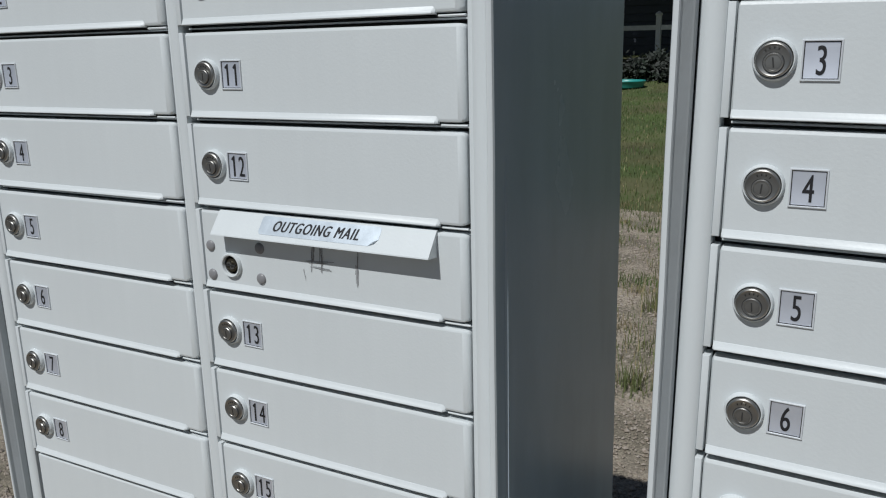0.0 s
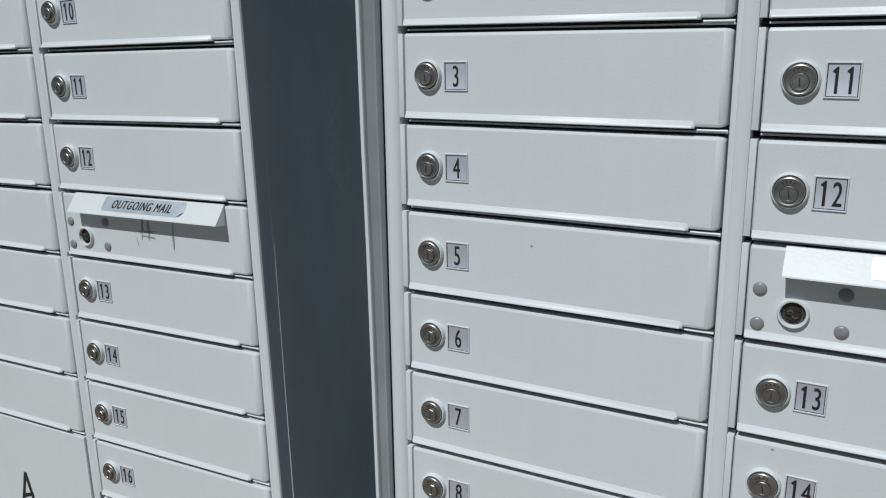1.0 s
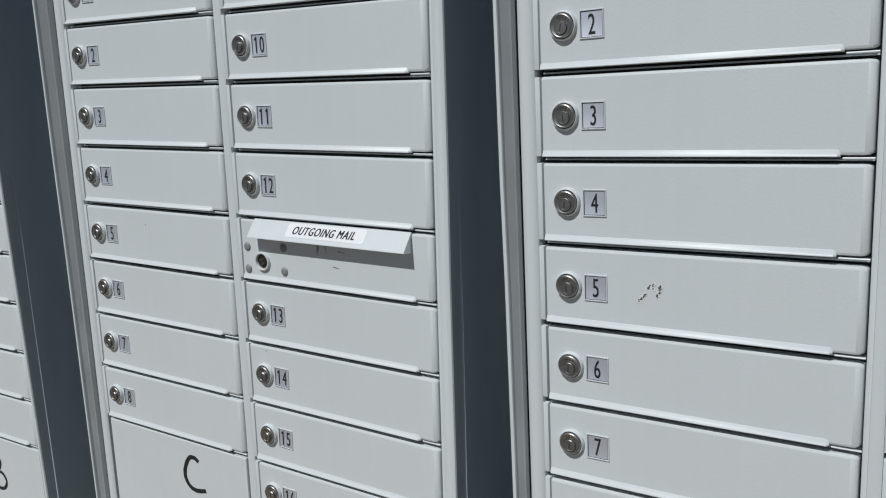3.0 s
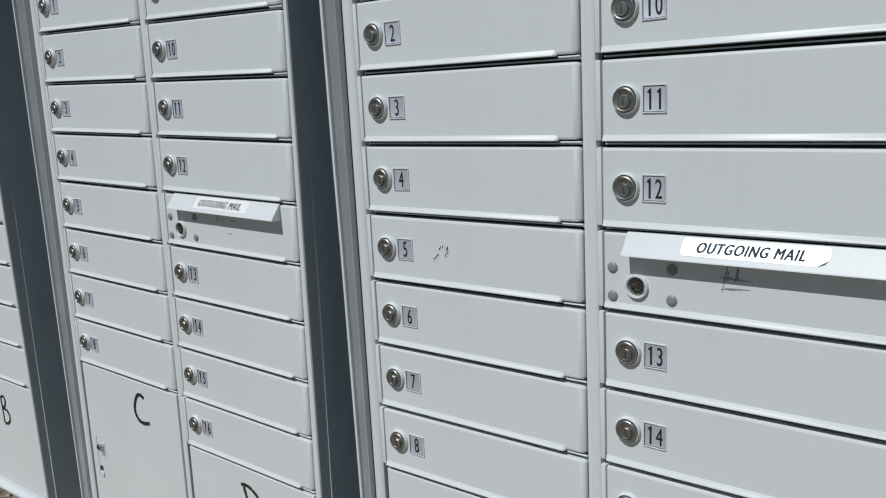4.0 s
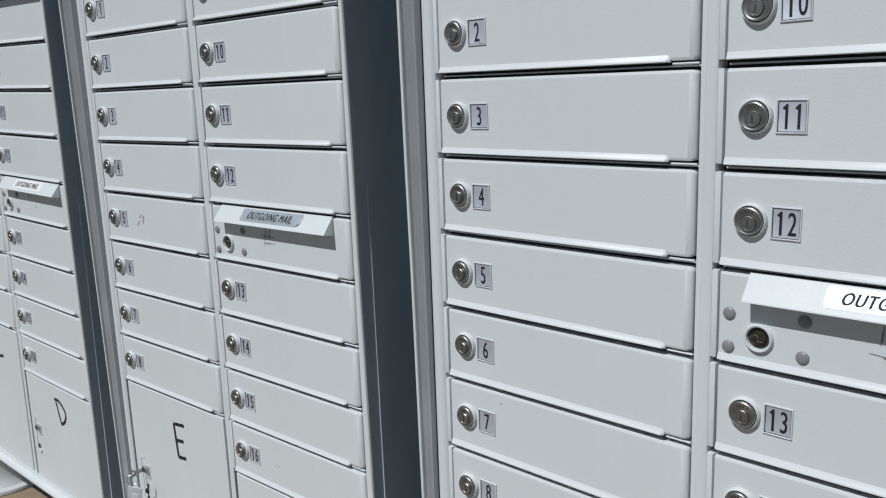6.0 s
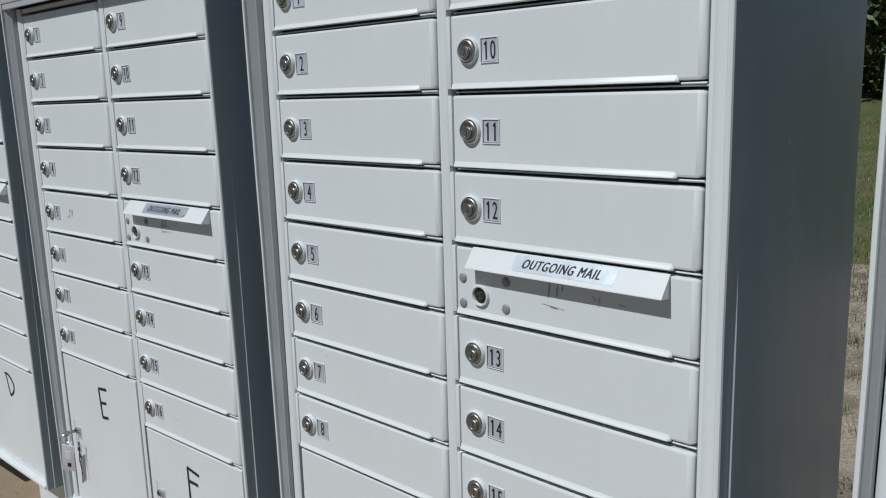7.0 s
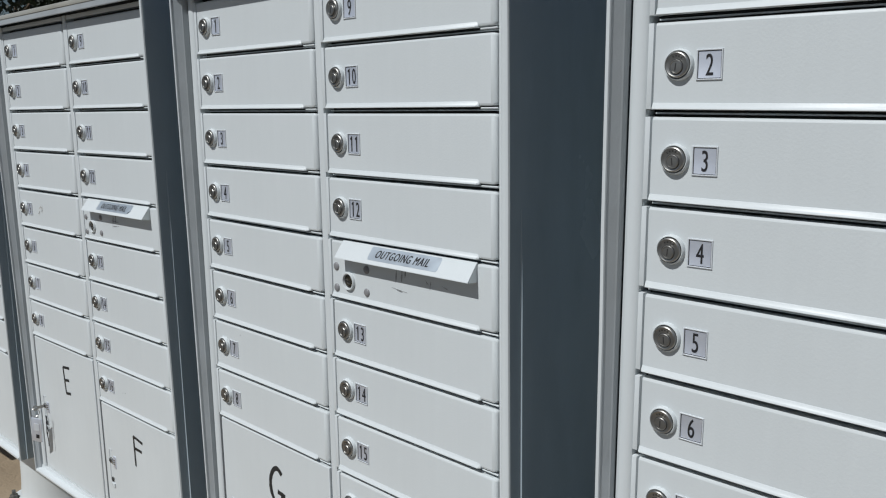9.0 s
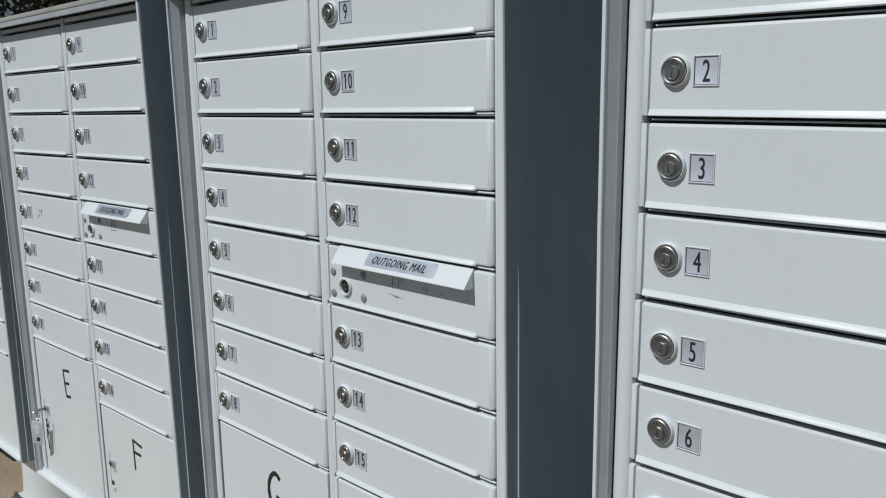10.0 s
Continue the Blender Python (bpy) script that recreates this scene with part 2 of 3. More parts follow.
def numeral_mesh(text):
    bm = bmesh.new()
    h = 0.0218
    for k, ch in enumerate(text):
        cx = (k - (len(text) - 1) / 2) * 0.0108
        if ch == "1":
            cx += 0.0004
            bm.faces.new([bm.verts.new((cx + x, -0.0006, z)) for x, z in ((0.0014, h / 2), (0.0014, -h / 2), (-0.0010, -h / 2), (-0.0010, h / 2 - 0.0052), (-0.0032, h / 2 - 0.0042), (-0.0032, h / 2 - 0.0060), (-0.0030, h / 2 - 0.0030), (0.0000, h / 2))
                          if (x, z) != (-0.0032, h / 2 - 0.0060)])
        else:
            for j in (-1, 1):
                lettering(bm, ch, cx + 0.00020 * j, 0.0, -0.0006 - 0.00003 * j, h, 0.57 if len(text) == 1 else 0.56, 0)
    return finish(bm, "numeral", [INK])


def rivet_mesh():
    bm = bmesh.new()
    lathe(bm, [(0.0064, 0.0005), (0.0062, -0.0008), (0.0053, -0.0018), (0.0032, -0.0025), (0.0010, -0.0027)], n=16)
    return finish(bm, "rivet", [RIVET])


def arrow_lock_mesh():
    bm = bmesh.new()
    lathe(bm, [(0.0138, 0.001, 0), (0.0136, -0.0030, 0), (0.0126, -0.0044, 0), (0.0112, -0.0040, 0), (0.0104, -0.0006, 0), (0.0096, 0.0000, 2), (0.0076, 0.0000, 2), (0.0074, -0.0014, 1), (0.0050, -0.0016, 1), (0.0048, -0.0008, 2), (0.0040, -0.0008, 1)], n=28)
    box(bm, -0.0062, 0.0062, -0.0030, -0.0014, -0.0009, 0.0009, mat=2)
    for cx, cz, a0 in ((-0.0022, 0.0006, 0.2), (0.0022, -0.0006, 3.34)):
        loft(bm, [[(cx + r * math.cos(a0 + a), y, cz + r * math.sin(a0 + a)) for r, y in ((0.0016, -0.0012), (0.0034, -0.0012), (0.0034, -0.0036), (0.0016, -0.0036))] for a in (0, .5, 1.0, 1.5, 2.0, 2.5)], mat=3)
    return finish(bm, "arrow_lock", [PAINT, BRASS, DARK, NICKEL])


FL0, FL1 = -0.0300, 0.2370      # flap, from the second column's tag line
FT, FB, FP = 0.0440, 0.0215, 0.0185


def flap_mesh():
    bm = bmesh.new()
    prof = [(0.0005, FT + 0.0012), (-0.0012, FT + 0.0006), (-FP, FB + 0.0006), (-FP - 0.0004, FB - 0.0006), (-FP + 0.0010, FB - 0.0009), (0.0005, FT - 0.0022)]
    loft(bm, [[(x, y, z) for y, z in prof] for x in (FL0 - 0.001, FL1 + 0.001)])
    for x0, x1 in ((FL0, FL0 + 0.0018), (FL1 - 0.0018, FL1)):
        tri = [(0.0005, FT - 0.002), (-FP + 0.001, FB - 0.001), (0.0005, FB - 0.003)]
        loft(bm, [[(x, y, z) for y, z in tri] for x in (x0, x1)])
    return finish(bm, "flap", [PAINT])


def decal_mesh(mat, x0, x1, peeled):
    bm = bmesh.new()
    way = Vector((0, -FP + 0.0012, FB - FT)).normalized()
    nrm = Vector((0, way.z, -way.y)).normalized()
    if nrm.y > 0:
        nrm = -nrm
    base = Vector((0, -0.0012, FT + 0.0006))
    L = 0.0245

    def on(x, s, up):
        return Vector((x, 0, 0)) + base + way * (s * L) + nrm * up
    cut = 0.010 if peeled else 0.003
    out = [(x0 + 0.002, 0.06), (x1 - 0.002, 0.06), (x1, 0.18), (x1, 0.62 if peeled else 0.82), (x1 - cut, 0.93), (x0 + 0.002, 0.93), (x0, 0.80), (x0, 0.18)]
    loft(bm, [[on(x, s, u) for x, s in out] for u in (0.0, 0.0004)])
    if peeled:
        tip = [on(x1 - cut, 0.93, 0.0006), on(x1, 0.62, 0.0006), on(x1 - 0.004, 0.80, 0.0030)]
        bm.faces.new([bm.verts.new(p) for p in tip])
    ux = Vector((1, 0, 0))
    uy = -way
    m = Matrix.Translation(on((x0 + x1) / 2 - 0.002, 0.50, 0.0007)) @ Matrix((ux, uy, nrm)).transposed().to_4x4()
    for k in (-2, -1, 0, 1, 2):
        lettering(bm, "OUTGOING MAIL", 0, 0, 0, 0.0124, 0.70, 1, slant=0.18, m=m @ Matrix.Translation((0.00023 * k, 0.00006 * k, 0.00003 * k)), spacing=1.16)
    return finish(bm, "decal", [mat, INK])


def side_mesh(right):
    """One side of the cabinet: outer wall, rounded front lip and its fold back to the doors."""
    bm = bmesh.new()
    rings = []
    for z in (BOTTOM, BOTTOM + 0.004, -0.9, -0.72, -0.54, -0.38, -0.26, -0.15, 0.0, TOP - 0.012):
        f = front_of(z) * (0.83 if right else 1.0)
        flare = min(1, max(0, (-0.26 - z) / 0.12))
        inset = 0.0012 * flare
        rise = 0.005 if z == BOTTOM else 0.0
        x, s = (XR, -1) if right else (XL, 1)
        edge = x + s * inset
        fx = XR - 0.0095 if right else XL + 0.0140
        wide = x - s * (0.0016 * flare + 0.002 * max(0, (-0.62 - z) / 0.45))
        rings.append([(wide + s * rise * 0.3, BACK, z), (wide + s * rise * 0.3, 0.0040, z), (edge, 0.0028, z), (edge, -f + 0.0090, z), (edge + s * 0.0003, -f + 0.0030, z), (edge + s * 0.0012, -f + 0.0008, z),
                      (edge + s * 0.0028, -f, z), (edge + s * 0.0056, -f, z), (edge + s * 0.0066, -f + 0.0010, z), (edge + s * 0.0070, -f + 0.0050, z), (fx - s * 0.0012, -f * 0.42, z),
                      (fx, -f * 0.36, z), (fx + s * 0.0004, 0.0006, z), (fx - s * 0.0006, 0.0014, z), (x + s * 0.003, 0.0022, z), (x + s * 0.003, BACK, z)])
    loft(bm, rings)
    # Outer wall and left inner lip take the coats with shade in their colour.
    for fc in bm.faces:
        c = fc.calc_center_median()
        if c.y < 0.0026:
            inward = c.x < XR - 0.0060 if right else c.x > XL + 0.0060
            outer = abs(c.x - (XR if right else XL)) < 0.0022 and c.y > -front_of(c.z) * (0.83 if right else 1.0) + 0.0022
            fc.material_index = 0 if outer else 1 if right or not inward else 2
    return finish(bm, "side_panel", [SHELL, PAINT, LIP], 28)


def hood_mesh():
    bm = bmesh.new()
    f = front_of(TOP) - 0.003
    prof = [(BACK + 0.004, TOP + 0.012), (0.10, TOP + 0.020), (-f + 0.005, TOP - 0.002), (-f, TOP - 0.005), (-f - 0.001, TOP - 0.009), (-f - 0.001, TOP - 0.0125), (-f + 0.0004, TOP - 0.0135), (-f + 0.0006, TOP - 0.0240), (-f + 0.0014, TOP - 0.0255),
            (-f + 0.004, TOP - 0.0250), (-f + 0.005, TOP - 0.013), (0.0, TOP - 0.012), (BACK + 0.004, TOP - 0.012)]
    loft(bm, [[(x, y, z) for y, z in prof] for x in (XL - 0.0015, XR + 0.0015)])
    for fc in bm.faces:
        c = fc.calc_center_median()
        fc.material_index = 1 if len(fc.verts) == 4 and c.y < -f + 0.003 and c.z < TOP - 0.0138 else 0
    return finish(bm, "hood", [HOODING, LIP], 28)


def stile_mesh(x0, x1, step, swell=0.0):
    """An upright of the door frame, with a narrow step along one or both rims and a rolled, swelling face."""
    bm = bmesh.new()
    z0, z1 = BOTTOM + 0.0205, 0.0578
    a = 0.0052 if "l" in step else 0.0012
    b = 0.0052 if "r" in step else 0.0
    xa, xb = x0 + a + 0.0008, x1 - b - (0.0008 if b else 0.0002)
    sec = [(x0, 0.020), (x0, 0.0044), (x0 + 0.0007, 0.0034), (x0 + a, 0.0034)]
    for k in range(9):
        u = k / 8
        sec.append((xa + (xb - xa) * u, 0.0004 - 0.0006 * min(1, 6 * u, 6 - 6 * u) - swell * math.sin(math.pi * u) ** 0.8))
    sec += [(x1 - b, 0.0034), (x1 - 0.0007, 0.0034), (x1, 0.0044), (x1, 0.020)] if b else [(x1, 0.0008), (x1, 0.020)]
    loft(bm, [[(x, y, z) for x, y in sec] for z in (z0, z1)])
    return finish(bm, "stile", [PAINT], 25)


def build_unit():
    root = tagged(new("cluster_mailbox"), "white powder-coated cluster mailbox with sixteen numbered doors on a pedestal", "mailbox", "row of cluster mailboxes", "thing")
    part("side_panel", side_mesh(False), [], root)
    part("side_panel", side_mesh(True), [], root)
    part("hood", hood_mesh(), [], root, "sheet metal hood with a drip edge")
    bm = bmesh.new()
    box(bm, XL + 0.003, XR - 0.003, BACK - 0.004, BACK, BOTTOM, TOP - 0.012)
    part("back_panel", bm, [SHELL], root)
    bm = bmesh.new()
    f = front_of(BOTTOM)
    sec = [(-f + 0.002, BOTTOM), (-f, BOTTOM + 0.003), (-f, BOTTOM + 0.0075), (-f + 0.002, BOTTOM + 0.010), (-0.004, BOTTOM + 0.0115), (-0.002, BOTTOM + 0.0195), (0.016, BOTTOM + 0.020), (BACK - 0.004, BOTTOM + 0.020), (BACK - 0.004, BOTTOM)]
    loft(bm, [[(x, y, z) for y, z in sec] for x in (XL + 0.0068, XR - 0.0068)])
    part("bottom_rail", bm, [PAINT], root)
    # door frame
    part("stile", stile_mesh(-0.0897, DOOR_L - 0.0072, "", 0.0032), [], root)
    part("stile", stile_mesh(DOOR_R + 0.0018, COL2 + DOOR_L - 0.0072, "l", 0.0006), [], root)
    bm = bmesh.new()
    box(bm, DOOR_L - 0.0069, DOOR_L - 0.0009, -0.0004, 0.016, -0.0436, 0.0431, 0.0008)
    jamb = finish(bm, "door_jamb", [PAINT])
    part("stile", stile_mesh(COL2 + DOOR_R + 0.0018, XR - 0.0108, "l", 0.0030), [], root)
    for c in (0, COL2):
        bm = bmesh.new()
        box(bm, DOOR_L - 0.001, DOOR_R + 0.001, 0.001, 0.016, 0.0490, 0.0575, 0.001)
        part("top_rail", bm, [PAINT], root, at=pose(c, 0, 0))
    # Added dark backing: its colour stands in for deep shade behind the door gaps.
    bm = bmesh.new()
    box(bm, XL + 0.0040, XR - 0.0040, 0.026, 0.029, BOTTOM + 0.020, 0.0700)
    part("inner_panel", bm, [GAP_SHADE], root)
    # tenants' doors
    door, lock, rivet, tag = door_mesh("mail_door"), lock_mesh(), rivet_mesh(), tag_mesh()
    bm = bmesh.new()
    loft(bm, [[(x, 0.0035 + 0.0016 * math.cos(a * math.pi / 4), -0.0456 + 0.0012 * math.sin(a * math.pi / 4)) for a in range(8)] for x in (LIP_END + 0.0015, DOOR_R + 0.001)])
    pin = finish(bm, "hinge_pin", [PAINT])
    spots = [(0, -r * PITCH) for r in range(8)] + [(COL2, z) for z in ROWS2]
    rnd = random.Random(5)
    for i, (x, z) in enumerate(spots):
        d = part("mail_door", door, [], root, at=pose(x + rnd.uniform(-.0004, .0004), rnd.uniform(-.0004, .0005), z + rnd.uniform(-.0003, .0003), 0, rnd.uniform(-.08, .08), 0))
        part("lock", lock, [], d, "nickel cam lock in a white collar", at=pose(-0.0322, 0, 0.0005, 0, rnd.uniform(-9, 9), 0) @ Matrix.Diagonal((0.94, 1, 0.94, 1)))
        tilt = pose(0, 0, 0, 0, rnd.uniform(-.8, .8), 0)
        part("number_tag", tag, [], d, "framed white card", at=tilt)
        part("numeral", numeral_mesh(str(i + 1)), [], d, "black printed number %d" % (i + 1), at=tilt)
        part("hinge_pin", pin, [], d)
    bm = bmesh.new()
    box(bm, DOOR_L, DOOR_R, 0.0085, 0.026, -0.0486, -0.0468, 0.0005)
    shelf = finish(bm, "shelf_edge", [PAINT])
    for x, z in spots + [(COL2, OUT_Z)]:
        part("shelf_edge", shelf, [], root, at=pose(x, 0, z))
        part("door_jamb", jamb, [], root, at=pose(x, 0, z))
    # outgoing mail
    d = part("outgoing_door", door_mesh("outgoing_door"), [], root, "outgoing mail door with a hooded slot", at=pose(COL2, 0, OUT_Z))
    part("flap", flap_mesh(), [], d, "sloping hood over the mail slot")
    bm = bmesh.new()
    box(bm, FL0 + 0.006, FL1 - 0.006, -0.0006, 0.0002, FB + 0.009, FT - 0.004)
    part("slot", bm, [DARK], d, "dark mail slot")
    part("arrow_lock", arrow_lock_mesh(), [], d, "recessed brass master lock", at=pose(-0.0205, 0, -0.0160))
    for x, z in ((-0.0500, 0.0030), (-0.0502, -0.0298), (0.0195, -0.0275), (0.0200, 0.0065)):
        part("rivet", rivet, [], d, at=pose(x, 0, z))
    part("hinge_pin", pin, [], d)
    # parcel doors
    for c, top, lz in ((0, -0.7130, -0.8680), (COL2, -0.8058, -0.9135)):
        bm = bmesh.new()
        box(bm, DOOR_L, DOOR_R, 0.0, 0.014, BOTTOM + 0.0225, top, 0.0018)
        p = part("parcel_door", bm, [PAINT], root, "tall parcel locker door", at=pose(c, 0, 0))
        bm = bmesh.new()
        box(bm, -0.0405, -0.0390, -0.0010, 0.0005, lz - 0.092, lz)
        box(bm, -0.0390, -0.0270, -0.0010, 0.0005, lz - 0.0015, lz)
        part("latch_outline", bm, [RIM], p)
        bm = bmesh.new()
        box(bm, -0.0230, -0.0090, -0.0016, 0.0005, lz - 0.0420, lz - 0.0140, 0.0006, mat=0)
        for k in range(3):
            box(bm, -0.0205, -0.0120, -0.0020, -0.0014, lz - 0.0240 - 0.005 * k, lz - 0.0215 - 0.005 * k, mat=1)
        part("notice_tag", bm, [TAG, CHIP], p, "small printed tag")
        bm = bmesh.new()
        lathe(bm, [(0.0068, 0.0005, 0), (0.0066, -0.0030, 0), (0.0052, -0.0042, 0), (0.0020, -0.0044, 1)], cx=-0.0310, cz=lz - 0.0260, n=16)
        part("parcel_lock", bm, [NICKEL, DARK], p, "small nickel lock")
        bm = bmesh.new()
        lathe(bm, [(0.0060, 0.0005, 0), (0.0058, -0.0020, 0), (0.0030, -0.0030, 1)], cx=-0.0300, cz=lz - 0.0730, n=16)
        box(bm, -0.0345, -0.0225, -0.0030, 0.0005, lz - 0.0920, lz - 0.0820, 0.001, mat=2)
        part("key_catch", bm, [NICKEL, DARK, PAINT], p)
    # pedestal
    bm = bmesh.new()
    cx = (XL + XR) / 2
    rings = []
    for z, r in ((BOTTOM + 0.001, 0.115), (-1.300, 0.1155), (-1.350, 0.117), (-1.385, 0.120), (-1.402, 0.124), (-1.418, 0.133), (-1.4275, 0.141)):
        rings.append([(cx + r * math.cos(6.2832 * i / 40), 0.235 + min(r, 0.145) * 0.98 * math.sin(6.2832 * i / 40), z) for i in range(40)])
    loft(bm, rings)
    part("pedestal", bm, [PAINT], root, "white round pedestal bolted to the ground")
    bm = bmesh.new()
    loft(bm, [[(cx + r * math.cos(6.2832 * i / 48), 0.235 + r * math.sin(6.2832 * i / 48), z) for i in range(48)] for z, r in ((-1.4395, 0.172), (-1.4305, 0.172), (-1.4275, 0.170))])
    part("base_plate", bm, [PAINT], root, "round white base plate")
    bm = bmesh.new()
    rings = [[(r * math.cos(6.2832 * i / n + 0.3), r * math.sin(6.2832 * i / n + 0.3), z) for i in range(12)] for r, z, n in ((0.017, -0.001, 12), (0.017, 0.002, 12), (0.0125, 0.0021, 12), (0.0125, 0.011, 12), (0.0115, 0.012, 12), (0.0062, 0.0121, 12), (0.0062, 0.026, 12), (0.0052, 0.027, 12))]
    loft(bm, rings)
    bolt = finish(bm, "anchor_bolt", [CHIP])
    for sx in (-1, 1):
        for sy in (-1, 1):
            part("anchor_bolt", bolt, [], root, "dark anchor bolt with nut and washer", at=pose(cx + 0.110 * sx, 0.235 + 0.110 * sy, -1.4275))
    bm = bmesh.new()
    lathe(bm, [(0.0052, 0.001, 0), (0.0050, -0.0014, 0), (0.0038, -0.0030, 0), (0.0012, -0.0034, 0)], n=12)
    part("screw", bm, [CHIP], root, "dark screw head", at=pose(cx + 0.115 * math.cos(radians(42)), 0.235 - 0.113 * math.sin(radians(42)), -1.298, 0, 0, 48))
    return root


# x, y, z of the first tag, lean in the face, turn
UNITS = [
    (0.0000, -0.0000, 1.4400, -0.17, 0.00),
    (0.9141, 0.0155, 1.4498, 0.82, -0.26),
    (1.7420, 0.0185, 1.4381, -0.63, -0.49),
    (2.6018, 0.0168, 1.4412, -0.36, -2.36),
    (3.4949, -0.0049, 1.4421, 0.34, -0.40),
]
unit = build_unit()
placed = []
for i, (x, y, z, lean, turn) in enumerate(UNITS):
    m = pose(x, y, z, 0, lean, turn)
    if i == 0:
        unit.matrix_basis = m
        placed.append(unit)
    else:
        placed.append(copy_thing(unit, m))
bpy.context.view_layer.update()


def piece(u, kind, n=0):
    return [o for o in placed[u].children if o.name.split(".")[0] == kind][n]


# stickers on the flaps
for u, (mat, x0, x1, peel) in enumerate([(DECAL, 0.0320, 0.1790, True), (DECAL_NEW, 0.0370, 0.1720, False), (DECAL, 0.0340, 0.1790, True), (DECAL, 0.0390, 0.1790, False), (DECAL, 0.037, 0.176, False)]):
    part("decal", decal_mesh(mat, x0, x1, peel), [], piece(u, "outgoing_door"), "printed outgoing mail sticker")

# marker letters on the parcel doors, in the unit's own plane
LETTERS = {
    (0, 0): [[(0.094, -0.868), (0.1121, -0.802)], [(0.1121, -0.802), (0.128, -0.862)], [(0.100, -0.846), (0.126, -0.838)]],
    (0, 1): [[(0.4655, -0.846), (0.4690, -0.912)], [(0.4630, -0.850), (0.478, -0.843), (0.487, -0.853), (0.481, -0.867), (0.470, -0.874), (0.490, -0.877), (0.500, -0.892), (0.490, -0.908), (0.471, -0.912)]],
    (1, 0): [[(0.160, -0.7400), (0.150, -0.7350), (0.138, -0.7380), (0.127, -0.756), (0.125, -0.774), (0.134, -0.788), (0.150, -0.7925), (0.172, -0.7880)]],
    (1, 1): [[(0.449, -0.837), (0.466, -0.890)], [(0.442, -0.834), (0.462, -0.833), (0.484, -0.845), (0.493, -0.860), (0.485, -0.878), (0.466, -0.890)]],
    (2, 0): [[(0.1018, -0.759), (0.108, -0.824)], [(0.1018, -0.759), (0.138, -0.7555)], [(0.105, -0.791), (0.131, -0.788)], [(0.108, -0.824), (0.134, -0.821)]],
    (2, 1): [[(0.4443, -0.846), (0.4455, -0.9155)], [(0.4430, -0.846), (0.484, -0.853)], [(0.446, -0.873), (0.478, -0.874)]],
    (3, 0): [[(0.132, -0.765), (0.120, -0.757), (0.107, -0.763), (0.097, -0.782), (0.098, -0.806), (0.110, -0.822), (0.126, -0.818), (0.134, -0.802)], [(0.118, -0.800), (0.140, -0.803)], [(0.134, -0.802), (0.135, -0.826)]],
}
for (u, c), lines in LETTERS.items():
    p = piece(u, "parcel_door", c)
    bm = bmesh.new()
    for k, line in enumerate(lines):
        stroke(bm, [(a - c * COL2, b * 1.005) for a, b in line], {(3, 0): 0.0088, (1, 0): 0.0078}.get((u, c), 0.0066), -0.0004 - 0.0002 * k, seed=u * 7 + c + k)
    part("letter", bm, [MARKER], p, "letter drawn with a black marker")

# ---- ground ----

SOIL = material("dry soil", (0.31, 0.24, 0.16), 0.95, spread=0.16, scale=3.0, grain=70, bump=0.5, deep=0.006, second=(0.36, 0.285, 0.20), mix_scale=1.3)
TURF = material("turf", (0.075, 0.105, 0.030), 0.95, spread=0.25, scale=0.8, grain=40, bump=0.6, deep=0.02, second=(0.115, 0.115, 0.05), mix_scale=0.6)
STONE = material("gravel stone", (0.44, 0.385, 0.33), 0.9, spread=0.4, scale=40, grain=200, bump=0.3, second=(0.20, 0.165, 0.13), mix_scale=40)
STONE_PALE = material("pale limestone", (0.42, 0.40, 0.36), 0.9, spread=0.2, scale=14, grain=90, bump=0.5, deep=0.004)
BLADE = material("grass blade", (0.085, 0.135, 0.032), 0.6, spread=0.3, scale=3.0, second=(0.14, 0.145, 0.06), mix_scale=1.2)
STRAW = material("dry grass", (0.28, 0.235, 0.13), 0.8, spread=0.3, scale=3.0)
BARK = material("bark", (0.12, 0.09, 0.065), 0.9, spread=0.3, scale=6, grain=30, bump=0.8, deep=0.02)
LEAF = material("leaf", (0.06, 0.095, 0.028), 0.55, spread=0.35, scale=1.5, second=(0.10, 0.13, 0.04), mix_scale=0.8)
LEAF_DARK = material("dark leaf", (0.028, 0.030, 0.027), 0.6, spread=0.35, scale=1.5, second=(0.022, 0.034, 0.022), mix_scale=0.8)
FENCE = material("white fence paint", (0.66, 0.66, 0.64), 0.6, spread=0.1)
SIDING = material("slate grey siding", (0.055, 0.065, 0.085), 0.7, spread=0.06, scale=2)
ROOFING = material("roof shingle", (0.11, 0.10, 0.10), 0.9, spread=0.2, scale=5)
GLASS = material("window glass", (0.03, 0.035, 0.045), 0.1, spread=0.1)
TEAL = material("teal plastic", (0.04, 0.30, 0.27), 0.4, spread=0.08)
# Unseen ground before the row, greyed to cool and dim the bounced light.
FRONT = material("unseen grey bounce ground", (0.12, 0.115, 0.11), 0.95, spread=0.2, scale=3, grain=80, bump=0.5, deep=0.006)
BED = material("gravel bed", (0.33, 0.285, 0.225), 0.95, spread=0.2, scale=4.0, grain=110, bump=0.6, deep=0.008, second=(0.21, 0.185, 0.14), mix_scale=3)
nt = BED.node_tree
cells = nt.nodes.new("ShaderNodeTexVoronoi")
cells.inputs["Scale"].default_value = 160.0
where = nt.nodes.new("ShaderNodeTexCoord")
tone = nt.nodes.new("ShaderNodeMapRange")
tone.inputs["To Min"].default_value, tone.inputs["To Max"].default_value = 0.55, 1.5
scaled = nt.nodes.new("ShaderNodeVectorMath")
scaled.operation = "SCALE"
old = [n for n in nt.nodes if n.type == "VECT_MATH" and n is not scaled][0]
nt.links.new(where.outputs["Object"], cells.inputs["Vector"])
